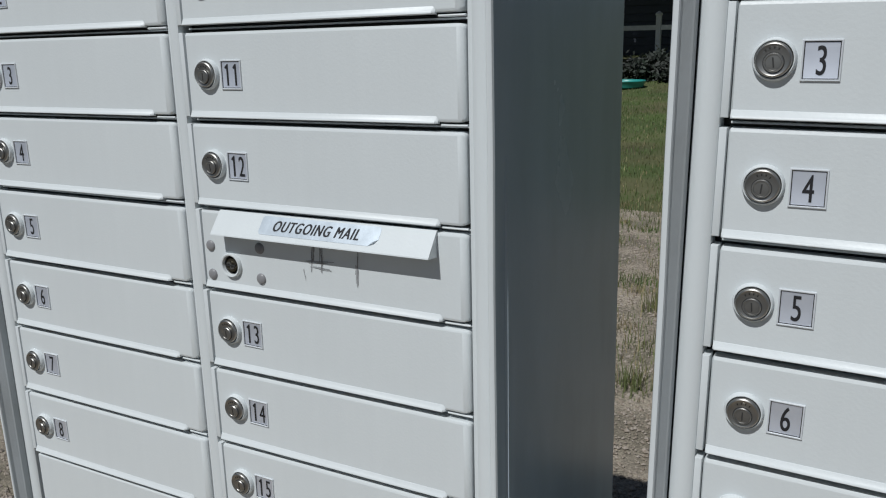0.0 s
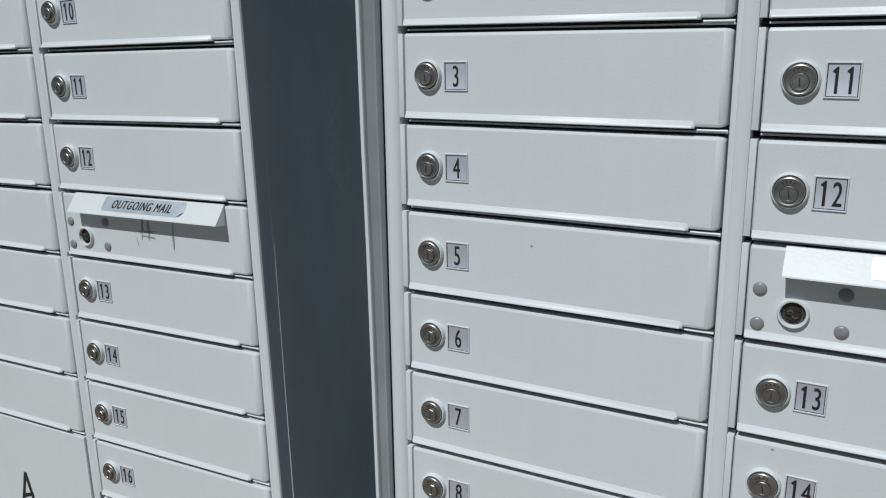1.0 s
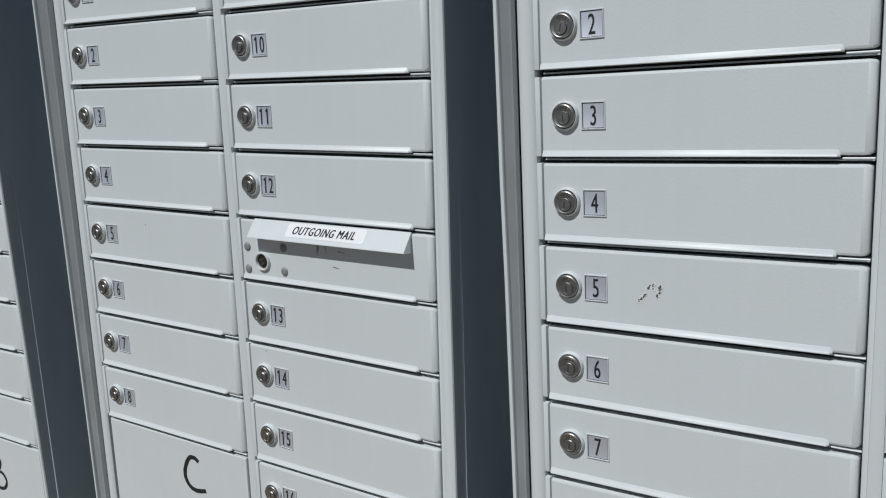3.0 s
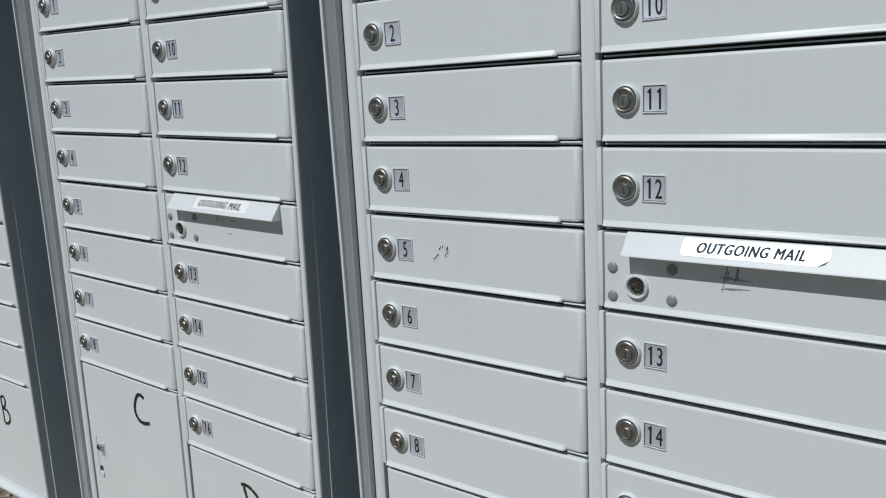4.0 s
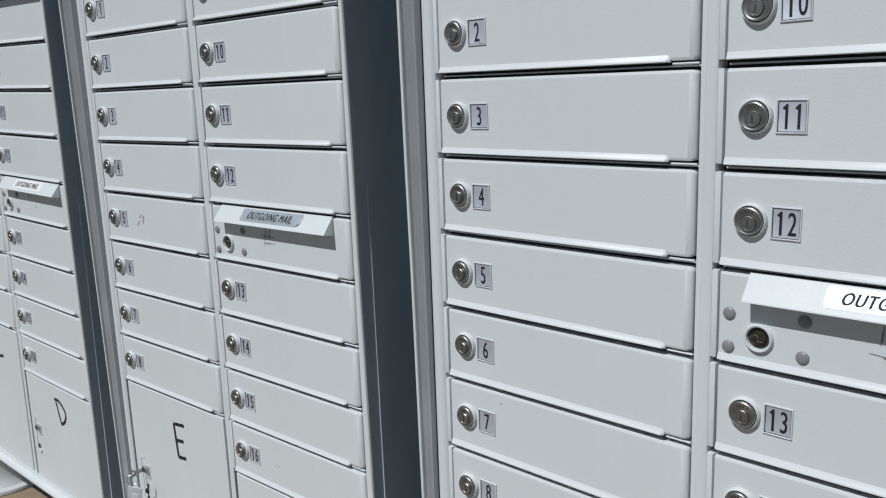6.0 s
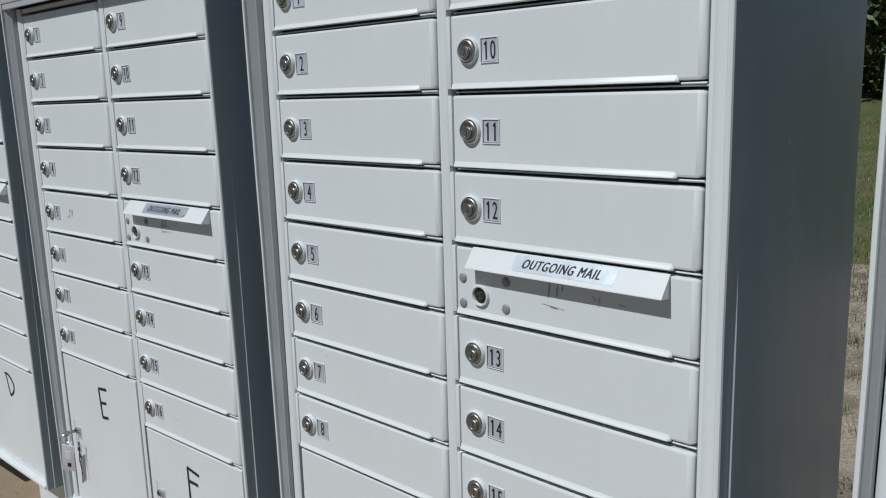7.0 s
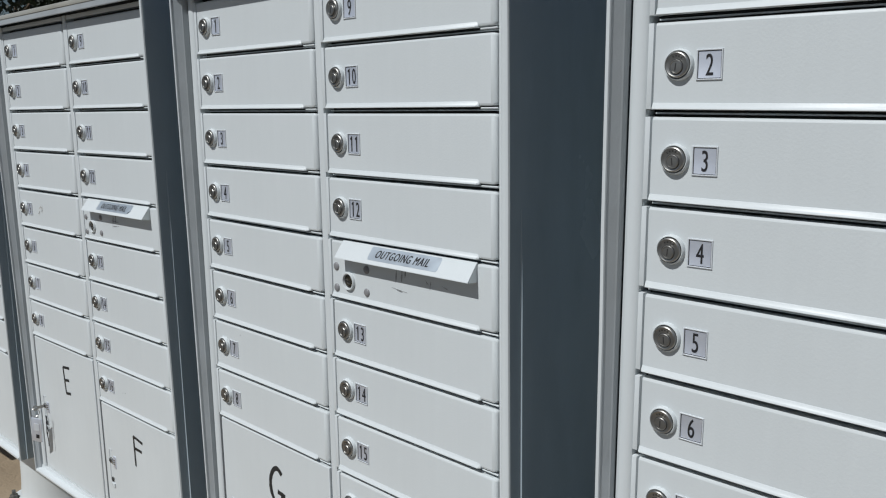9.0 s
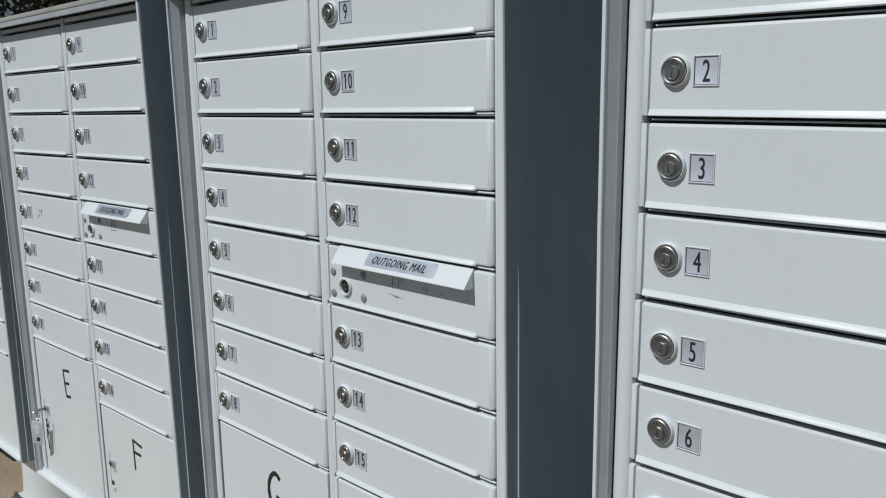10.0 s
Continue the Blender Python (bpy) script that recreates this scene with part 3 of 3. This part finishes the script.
nt.links.new(cells.outputs["Color"], tone.inputs["Value"])
nt.links.new(old.outputs[0], scaled.inputs[0])
nt.links.new(tone.outputs[0], scaled.inputs["Scale"])
nt.links.new(scaled.outputs[0], nt.nodes["Principled BSDF"].inputs["Base Color"])
rise = nt.nodes.new("ShaderNodeBump")
rise.invert = True
rise.inputs["Strength"].default_value, rise.inputs["Distance"].default_value = 0.5, 0.005
nt.links.new(cells.outputs["Distance"], rise.inputs["Height"])
nt.links.new(rise.outputs[0], nt.nodes["Principled BSDF"].inputs["Normal"])
# clay cracks in the soil
nt = SOIL.node_tree
vor = nt.nodes.new("ShaderNodeTexVoronoi")
vor.feature = "DISTANCE_TO_EDGE"
vor.inputs["Scale"].default_value = 7.0
warp = nt.nodes.new("ShaderNodeTexNoise")
warp.inputs["Scale"].default_value = 5.0
co = nt.nodes.new("ShaderNodeTexCoord")
addv = nt.nodes.new("ShaderNodeMixRGB")
addv.inputs[0].default_value = 0.12
nt.links.new(co.outputs["Object"], warp.inputs["Vector"])
nt.links.new(co.outputs["Object"], addv.inputs[1])
nt.links.new(warp.outputs["Color"], addv.inputs[2])
nt.links.new(addv.outputs[0], vor.inputs["Vector"])
crack = nt.nodes.new("ShaderNodeMapRange")
crack.inputs["From Max"].default_value = 0.03
nt.links.new(vor.outputs["Distance"], crack.inputs["Value"])
old = [n for n in nt.nodes if n.type == "BUMP"][0]
bump2 = nt.nodes.new("ShaderNodeBump")
bump2.inputs["Strength"].default_value, bump2.inputs["Distance"].default_value = 0.35, 0.003
nt.links.new(crack.outputs[0], bump2.inputs["Height"])
nt.links.new(old.outputs[0], bump2.inputs["Normal"])
nt.links.new(bump2.outputs[0], nt.nodes["Principled BSDF"].inputs["Normal"])


def lie(x, y):
    """The height of the land: level round the mailboxes, rising gently behind them."""
    far = max(0.0, min(y, 32.0) - 6.0)
    rough = 0.02 * noise.noise((x * .9, y * .9, 0)) if y > 1.0 else 0.0
    return 0.0032 * far * far + rough * min(1, max(0, y - 1.0)) - (0.006 if y > 1.0 else 0)


def ground():
    bm = bmesh.new()
    xs = [-900, -200, -60, -30, -20, -14] + [-10 + 0.5 * i for i in range(41)] + [16, 30, 90, 300, 900]
    ys = [-900, -200, -60, -20, -8] + [-4 + 0.4 * i for i in range(41)] + [13 + i for i in range(20)] + [40, 60, 200, 900]
    grid = [[bm.verts.new((x, y, lie(x, y))) for x in xs] for y in ys]
    for j in range(len(ys) - 1):
        for i in range(len(xs) - 1):
            bm.faces.new((grid[j][i], grid[j][i + 1], grid[j + 1][i + 1], grid[j + 1][i])).material_index = 1 if ys[j] > 5.5 else 3 if ys[j] > 0.7 or (xs[i] < -0.3 and ys[j] > -0.5) else 2 if ys[j] < -1.3 else 0
    return tagged(new("ground", finish(bm, "ground", [SOIL, TURF, FRONT, BED])), "dry tan soil turning into rough grass", "ground", kind="structure")


def scatter(name, verts, faces, mats, index, label):
    me = bpy.data.meshes.new(name)
    me.from_pydata(verts, [], faces)
    for m in mats:
        me.materials.append(m)
    me.polygons.foreach_set("material_index", index)
    return tagged(new(name, me), label, "ground cover", kind="stuff")


def gravel():
    rnd = random.Random(11)
    verts, faces, index = [], [], []
    for k in range(52000):
        if k < 46000:
            x, y = rnd.uniform(-1.3, 2.6), 0.8 + 4.2 * rnd.random() ** 1.3
        else:
            x, y = rnd.uniform(-2.2, 0.15), rnd.uniform(0.05, 0.9)
        r = rnd.choice((0.003, 0.004, 0.005, 0.006, 0.008, 0.010)) * rnd.uniform(0.7, 1.3)
        a, b, c = r * rnd.uniform(.7, 1.2), r * rnd.uniform(.7, 1.2), r * rnd.uniform(.5, .9)
        t = rnd.uniform(0, 6.28)
        z = lie(x, y) + c * 0.3
        o = len(verts)
        for p, q, w in ((1, 0, 0), (0, 1, 0), (-1, 0, 0), (0, -1, 0), (0.2, 0.1, 1), (0, 0, -1)):
            px, py = p * a * math.cos(t) - q * b * math.sin(t), p * a * math.sin(t) + q * b * math.cos(t)
            verts.append((x + px, y + py, z + w * c))
        for i in range(4):
            faces.append((o + i, o + (i + 1) % 4, o + 4))
            faces.append((o + (i + 1) % 4, o + i, o + 5))
            index += [0, 0]
    scatter("gravel", verts, faces, [STONE], index, "loose tan and grey gravel on bare soil")


def grass():
    rnd = random.Random(12)
    verts, faces, index = [], [], []

    def blade(x, y, h, w, green):
        t, lean = rnd.uniform(0, 6.28), rnd.uniform(0.1, 0.6)
        dx, dy = math.cos(t), math.sin(t)
        z, o = lie(x, y) - 0.003, len(verts)
        verts.extend([(x - dy * w, y + dx * w, z), (x + dy * w, y - dx * w, z), (x + dy * w * .7 + dx * h * lean * .35, y - dx * w * .7 + dy * h * lean * .35, z + h * .6),
                      (x - dy * w * .7 + dx * h * lean * .35, y + dx * w * .7 + dy * h * lean * .35, z + h * .6), (x + dx * h * lean, y + dy * h * lean, z + h)])
        faces.extend([(o, o + 1, o + 2, o + 3), (o + 3, o + 2, o + 4)])
        index.extend([0 if green else 1] * 2)
    tufts = [(0.16, 2.25), (0.30, 2.9), (0.02, 3.2), (-0.1, 3.9), (1.45, 2.0), (1.35, 2.7), (1.5, 3.1), (-0.38, 0.32), (-0.52, 0.40), (-0.9, 0.5), (2.9, 2.5), (2.7, 3.4)]
    tufts += [(rnd.uniform(-3, 4), rnd.uniform(1.9, 6)) for _ in range(170)] + [(rnd.uniform(-2.5, -0.3), rnd.uniform(.3, 1.4)) for _ in range(14)]
    for i, (x, y) in enumerate(tufts):
        green = rnd.random() < 0.6 or i < 8
        s = rnd.uniform(0.7, 1.2) if i < 12 else rnd.uniform(0.3, 0.9)
        for _ in range(120 if i < 12 else 70):
            wide, tall = (0.05, 0.16) if i < 12 else (0.085, 0.11)
            blade(x + rnd.gauss(0, wide) * s, y + rnd.gauss(0, wide) * s, rnd.uniform(.04, tall) * s, 0.0020, green and rnd.random() < .85)
    for _ in range(14000):
        x, y = rnd.uniform(-1.6, 2.6), 1.9 + 4.2 * rnd.random()
        if noise.noise((x * 2.2, y * 1.6, 8)) > 0.12 - 0.05 * (y - 2):
            blade(x, y, rnd.uniform(.012, .045), 0.0022, rnd.random() < 0.7)
    for _ in range(34000):
        y = 3.5 + 15.6 * rnd.random() ** 1.1
        x = rnd.uniform(-1, 1) * (1.5 + 0.16 * y) + 0.6 - 0.22 * (y - 3)
        if noise.noise((x * 1.1, y * 0.8, 3)) > -0.05 - 0.12 * (y - 4):
            blade(x, y, rnd.uniform(.02, .06), 0.0026 + 0.0002 * y, rnd.random() < 0.9)
    scatter("grass", verts, faces, [BLADE, STRAW], index, "patchy green and straw-coloured grass")


def tree(x, y, height, spread, low, leaves, seed, leaf, label, size=0.11):
    rnd = random.Random(seed)
    root = tagged(new("tree"), label, "tree", "trees behind the mailboxes", "thing")
    root.matrix_basis = pose(x, y, lie(x, y))
    bm = bmesh.new()

    def limb(p, q, r0, r1, n=7):
        mid = (p + q) / 2 + Vector((rnd.uniform(-1, 1), rnd.uniform(-1, 1), rnd.uniform(-.3, .6))) * (q - p).length * 0.10
        way = (q - p).normalized()
        u = way.orthogonal().normalized()
        v = way.cross(u)
        loft(bm, [[c + (u * math.cos(6.2832 * i / n) + v * math.sin(6.2832 * i / n)) * r for i in range(n)] for c, r in ((p, r0), (mid, (r0 + r1) / 2), (q, r1))])
    fork = Vector((rnd.uniform(-.1, .1), rnd.uniform(-.1, .1), low))
    limb(Vector((0, 0, -0.05)), fork, 0.05 * height * .6, 0.035 * height * .6, 10)
    tips = []
    for k in range(9):
        a = k * 2.4 + rnd.uniform(-.4, .4)
        q = fork + Vector((math.cos(a) * spread * rnd.uniform(.35, .8), math.sin(a) * spread * rnd.uniform(.35, .8), (height - low) * rnd.uniform(.25, .85)))
        limb(fork, q, 0.016 * height, 0.006 * height)
        tips.append(q)
        for _ in range(2):
            q2 = q + Vector((rnd.uniform(-1, 1), rnd.uniform(-1, 1), rnd.uniform(-.3, .8))) * spread * .4
            limb(q, q2, 0.006 * height, 0.002 * height, 5)
            tips.append(q2)
    part("trunk", bm, [BARK], root)
    verts, faces = [], []
    for _ in range(leaves):
        c = rnd.choice(tips) + Vector((rnd.gauss(0, 1), rnd.gauss(0, 1), rnd.gauss(0, .8))) * spread * 0.17
        u = Vector((rnd.gauss(0, 1), rnd.gauss(0, 1), rnd.gauss(0, 1))).normalized()
        v = u.orthogonal().normalized()
        r = size * rnd.uniform(.6, 1.3)
        o = len(verts)
        verts.extend([c - u * r, c + v * r * .45, c + u * r, c - v * r * .45])
        faces.append((o, o + 1, o + 2, o + 3))
    me = bpy.data.meshes.new("crown")
    me.from_pydata(verts, [], faces)
    me.materials.append(leaf)
    tagged(part("crown", me, [], root), kind="stuff")


def bush(x, y, height, spread, leaves, seed):
    rnd = random.Random(seed)
    root = tagged(new("bush"), "dark green bush at the edge of the lawn", "bush", "bushes along the fence", "thing")
    root.matrix_basis = pose(x, y, lie(x, y) - 0.02)
    bm = bmesh.new()
    tips = []
    for k in range(9):
        a = 0.7 * k + rnd.uniform(-.3, .3)
        q = Vector((math.cos(a) * spread * rnd.uniform(.3, .9), math.sin(a) * spread * rnd.uniform(.3, .9), height * rnd.uniform(.35, .85)))
        tips.append(q)
        u = q.orthogonal().normalized()
        v = q.normalized().cross(u)
        loft(bm, [[q * t + (u * math.cos(1.2566 * i) + v * math.sin(1.2566 * i)) * r for i in range(5)] for t, r in ((0, .02), (.5, .014), (1, .005))])
    part("stem", bm, [BARK], root)
    verts, faces = [], []
    for _ in range(leaves):
        c = rnd.choice(tips) * rnd.uniform(.3, 1.1) + Vector((rnd.gauss(0, 1), rnd.gauss(0, 1), rnd.gauss(0, .7))) * spread * 0.22
        c.z = max(c.z, 0.03)
        u = Vector((rnd.gauss(0, 1), rnd.gauss(0, 1), rnd.gauss(0, 1))).normalized()
        v = u.orthogonal().normalized()
        r = 0.06 * rnd.uniform(.6, 1.3)
        o = len(verts)
        verts.extend([c - u * r, c + v * r * .5, c + u * r, c - v * r * .5])
        faces.append((o, o + 1, o + 2, o + 3))
    me = bpy.data.meshes.new("leaves")
    me.from_pydata(verts, [], faces)
    me.materials.append(LEAF_DARK if height < 1.5 else LEAF)
    tagged(part("leaves", me, [], root), kind="stuff")


def fence():
    root = tagged(new("fence"), "white painted post and rail fence across the lawn", "fence", kind="thing")
    y = 21.0
    z = lie(-3, y)
    bm = bmesh.new()
    loft(bm, [[(sx * k, sy * k, h) for sx, sy in ((-1, -1), (1, -1), (1, 1), (-1, 1))] for h, k in ((-.1, .06), (1.15, .06), (1.17, .075), (1.20, .075), (1.26, .02))])
    post = finish(bm, "post", [FENCE])
    bm = bmesh.new()
    box(bm, 0.06, 2.34, -0.02, 0.02, -0.06, 0.06, 0.006)
    rail = finish(bm, "rail", [FENCE])
    for k in range(7):
        x = -16.63 + 2.4 * k
        part("post", post, [], root, at=pose(x, y, z))
        if k < 6:
            part("rail", rail, [], root, at=pose(x, y, z + 0.86))


def house():
    root = tagged(new("house"), "grey sided house with a dark shingle roof behind the trees", "house", kind="thing")
    root.matrix_basis = pose(-11.1, 22.6, lie(-11.1, 22.6))
    bm = bmesh.new()
    box(bm, -7, 7, 0, 8, -0.1, 3.0)
    wall = part("wall", bm, [SIDING], root)
    for k in range(14):
        bm = bmesh.new()
        box(bm, -7, 7, -0.03, 0.0, 0.05 + 0.21 * k, 0.24 + 0.21 * k, 0.008)
        part("siding_board", bm, [SIDING], wall)
    bm = bmesh.new()
    loft(bm, [[(x, -0.5, 3.0), (x, 8.5, 3.0), (x, 4, 5.0)] for x in (-7.5, 7.5)])
    part("roof", bm, [ROOFING], root)
    for x in (-4.5, 0, 4.5):
        bm = bmesh.new()
        box(bm, x - .6, x + .6, -0.06, 0.0, 1.0, 2.3, 0.01)
        w = part("window", bm, [FENCE], root)
        bm = bmesh.new()
        box(bm, x - .52, x + .52, -0.075, -0.062, 1.08, 2.22)
        part("pane", bm, [GLASS], w)


def tub():
    bm = bmesh.new()
    n = 24
    loft(bm, [[(r * math.cos(6.2832 * i / n), r * math.sin(6.2832 * i / n), z) for i in range(n)] for r, z in ((.36, 0), (.40, .02), (.44, .12), (.46, .135), (.45, .15), (.42, .14), (.38, .05), (.1, .04))])
    ob = tagged(new("wading_pool", finish(bm, "wading_pool", [TEAL])), "small teal plastic wading pool on the grass", "pool", kind="thing")
    ob.matrix_basis = pose(-4.07, 16.2, lie(-4.07, 16.2) + 0.005)


def rock(x, y, w, d, h, turn, seed):
    rnd = random.Random(seed)
    bm = bmesh.new()
    spin = [6.2832 * i / 14 for i in range(14)]
    wob = [rnd.uniform(0.75, 1.15) for _ in spin]
    loft(bm, [[(w * k * q * math.cos(a), d * k * q * math.sin(a), z * h + 0.1 * h * rnd.uniform(-1, 1)) for a, q in zip(spin, wob)] for k, z in ((0.9, -0.3), (1.0, 0.25), (0.94, 0.7), (0.72, 0.95), (0.30, 1.05))])
    ob = tagged(new("flat_rock", finish(bm, "flat_rock", [STONE_PALE])), "pale flat rock lying on the gravel", "rock", kind="thing")
    ob.matrix_basis = pose(x, y, lie(x, y), 0, 0, turn)


# ---- keys left in a parcel door ----
def keys():
    root = tagged(new("key_set"), "small key with a clear plastic fob hanging in a parcel lock", "keys", kind="thing")
    x, y, z, lean, turn = UNITS[2]
    root.matrix_basis = pose(x, y, z, 0, lean, turn) @ pose(-0.0310, -0.0042, -0.8940)
    bm = bmesh.new()
    box(bm, -0.0012, 0.0012, -0.0170, 0.0, -0.0035, 0.0035, 0.0006)
    n = 20
    out = [(math.cos(6.2832 * i / n), math.sin(6.2832 * i / n)) for i in range(n)]
    loft(bm, [[(xx, -0.0220 + r * c, r * d) for c, d in out] for xx, r in ((-0.001, 0.0032), (-0.001, 0.0072), (0.001, 0.0072), (0.001, 0.0032), (-0.001, 0.0032))], caps=False)
    part("key", bm, [NICKEL], root, "worn nickel key")

    def torus(cx, cy, cz, R, r, tilt):
        b = bmesh.new()
        rings = []
        for i in range(24):
            a = 6.2832 * i / 24
            rings.append([(cx + math.sin(tilt) * (R + r * math.cos(w)) * math.cos(a) + math.cos(tilt) * r * math.sin(w), cy + math.cos(tilt) * (R + r * math.cos(w)) * math.cos(a) - math.sin(tilt) * r * math.sin(w), cz + (R + r * math.cos(w)) * math.sin(a)) for w in (0, 1.571, 3.1416, 4.712)])
        rings.append(rings[0])
        loft(b, rings, caps=False)
        bmesh.ops.remove_doubles(b, verts=b.verts, dist=1e-6)
        return b
    part("ring", torus(0.004, -0.026, -0.010, 0.0105, 0.0009, 0.5), [NICKEL], root, "split ring")
    bm = bmesh.new()
    box(bm, -0.0150, 0.0150, -0.0014, 0.0014, -0.0700, -0.0060, 0.0010, mat=0)
    box(bm, -0.0060, 0.0080, -0.0020, -0.0013, -0.0400, -0.0200, mat=1)
    box(bm, -0.0010, 0.0080, -0.0020, -0.0013, -0.0600, -0.0500, mat=2)
    part("fob", bm, [TAG, RIM, INK], root, "white plastic fob with worn print", at=pose(0.012, -0.026, -0.018, 3, 7, 30))
    bm = bmesh.new()
    for k, (dx, l) in enumerate(((0.030, 0.082), (0.0325, 0.050))):
        loft(bm, [[(dx + 0.004 * math.sin(9 * t + k) + ox, -0.010 + oy, -0.016 - l * t) for ox, oy in ((-.0011, 0), (0, -.0011), (.0011, 0), (0, .0011))] for t in (0, .2, .4, .6, .8, 1)])
    part("lanyard", bm, [INK], root, "frayed black cord")


# ---- wear on single doors ----
def wear():
    # chipped paint on a door of the third unit
    rnd = random.Random(3)
    runs = [((0.0480, -0.0128), (0.0560, -0.0025), 13), ((0.0560, 0.0030), (0.0655, 0.0085), 11), ((0.0725, 0.0070), (0.0715, 0.0010), 12), ((0.0712, 0.0000), (0.0675, -0.0060), 10), ((0.0640, 0.0070), (0.0640, 0.0030), 4)]
    for name, mat, grow, y, label in (("bare_patch", PRIMER, 2.3, -0.0003, "pale flaking rim round the chipped paint"), ("paint_chip", CHIP, 1.0, -0.00055, "patch of chipped paint")):
        bm = bmesh.new()
        for (xa, za), (xb, zb), count in runs:
            for k in range(count):
                t = (k + rnd.random()) / count
                px, pz = 0.001 + xa + (xb - xa) * t + rnd.gauss(0, 0.0006), 0.002 + za + (zb - za) * t + rnd.gauss(0, 0.0006)
                r = rnd.uniform(0.0004, 0.0013) * grow
                bm.faces.new([bm.verts.new((px + r * math.cos(a) * rnd.uniform(.5, 1.3), y - 0.00001 * k, pz + r * math.sin(a) * rnd.uniform(.5, 1.3))) for a in (0, 1.1, 2.2, 3.3, 4.4, 5.4)])
        part(name, bm, [mat], piece(2, "mail_door", 4), label)
    # rubbed marks under the outgoing slots
    marks = {
        0: [([(0.064, 0.020), (0.060, -0.012)], .0022), ([(0.074, 0.020), (0.071, -0.014)], .0022), ([(0.054, -0.001), (0.090, 0.001)], .0016), ([(0.058, -0.006), (0.085, -0.008)], .0012), ([(0.107, 0.020), (0.104, -0.022)], .0016), ([(0.049, -0.010), (0.051, -0.022)], .001)],
        1: [([(0.070, 0.019), (0.067, 0.002)], .0020), ([(0.080, 0.016), (0.084, 0.006)], .0016), ([(0.100, 0.010), (0.115, 0.008)], .0012), ([(0.092, -0.012), (0.104, -0.013)], .0012)],
        2: [([(0.066, 0.020), (0.060, -0.012)], .0024), ([(0.077, 0.020), (0.075, 0.002)], .0024), ([(0.058, -0.008), (0.088, -0.006)], .0014), ([(0.056, 0.004), (0.090, 0.002)], .0012)],
        3: [([(0.070, 0.018), (0.069, -0.003)], .0018), ([(0.082, 0.018), (0.080, 0.000)], .0018), ([(0.089, 0.018), (0.088, 0.006)], .0014), ([(0.060, -0.012), (0.092, -0.015)], .0010), ([(0.128, 0.008), (0.134, 0.002)], .0009), ([(0.139, 0.008), (0.137, -0.004)], .0009), ([(0.160, 0.004), (0.172, 0.002)], .0010)],
    }
    for u, lines in marks.items():
        for k, (line, w) in enumerate(lines):
            bm = bmesh.new()
            move = 0.015 if u else 0.029 if line[0][0] < 0.1 else 0.040
            (xa, za), (xb, zb) = line[0], line[-1]
            for q in range(6):
                t0 = rnd.uniform(0, 0.55)
                t1 = min(1, t0 + rnd.uniform(0.2, 0.6)) if q else 1
                t0 = t0 if q else 0
                ox, oz = rnd.gauss(0, w * 0.5), rnd.gauss(0, w * 0.5)
                stroke(bm, [(move + ox + xa + (xb - xa) * t + rnd.gauss(0, w * 0.12), oz + za + (zb - za) * t + rnd.gauss(0, w * 0.12)) for t in (t0, (t0 + t1) / 2, t1)], w * rnd.uniform(0.22, 0.5), -0.0004 - 0.00001 * (8 * k + q), seed=u * 10 + k)
            part("scuff_mark", bm, [SCUFF], piece(u, "outgoing_door"), "dark rubbed pen mark")
    # specks of dirt
    for u, kind, n, spots in ((1, "mail_door", 4, [(0.0860, 0.020)]), (3, "mail_door", 6, [(0.0230, 0.030)]), (2, "mail_door", 15, [(0.055, -0.004), (0.066, -0.002)]), (1, "mail_door", 13, [(-0.027, 0.037)])):
        bm = bmesh.new()
        for px, pz in spots:
            bm.faces.new([bm.verts.new((px + .0012 * math.cos(a), -0.0005, pz + .0010 * math.sin(a))) for a in (0, 1, 2, 3, 4, 5)])
        part("speck", bm, [SCUFF], piece(u, kind, n))


keys()
wear()
ground()
gravel()
grass()
fence()
house()
tub()
rock(1.33, 3.02, 0.085, 0.06, 0.035, 20, 4)
tree(-15.5, 6.2, 5.2, 3.0, 1.7, 7000, 21, LEAF_DARK, "dark-leaved tree with an open crown beside the row", 0.10)
tree(-6.0, 19.4, 5.4, 2.3, 1.3, 15000, 22, LEAF, "broad green tree before a white fence")
tree(-1.6, 22.6, 5.0, 2.2, 0.9, 12000, 26, LEAF, "dense green tree with branches near the ground")
tree(-0.2, 25.0, 5.4, 2.6, 0.9, 14000, 27, LEAF, "dense green tree in front of a fence")
tree(2.0, 28.0, 6.0, 3.0, 1.4, 5000, 24, LEAF, "green tree at the edge of the lawn")
tree(-11.5, 18.0, 6.5, 2.8, 1.4, 5000, 25, LEAF, "green tree near a grey house")
for k in range(5):
    bush(-5.9 + 0.62 * k + 0.15 * math.sin(5 * k), 17.4 + 0.25 * math.sin(3 * k), 0.62 + 0.12 * math.sin(2.3 * k), 0.50, 1400, 40 + k)
for k in range(5):
    bush(-2.4 + 1.3 * k, 24.2 + 0.4 * math.sin(4 * k), 1.1 + 0.25 * math.sin(2.3 * k), 0.9, 1300, 60 + k)
for k in range(6, 10):
    bush(-9.5 + 1.35 * k + 0.3 * math.sin(5 * k), 22.6 + 0.4 * math.sin(3 * k), 2.3 + 0.4 * math.sin(2.3 * k), 1.25, 2600, 80 + k)
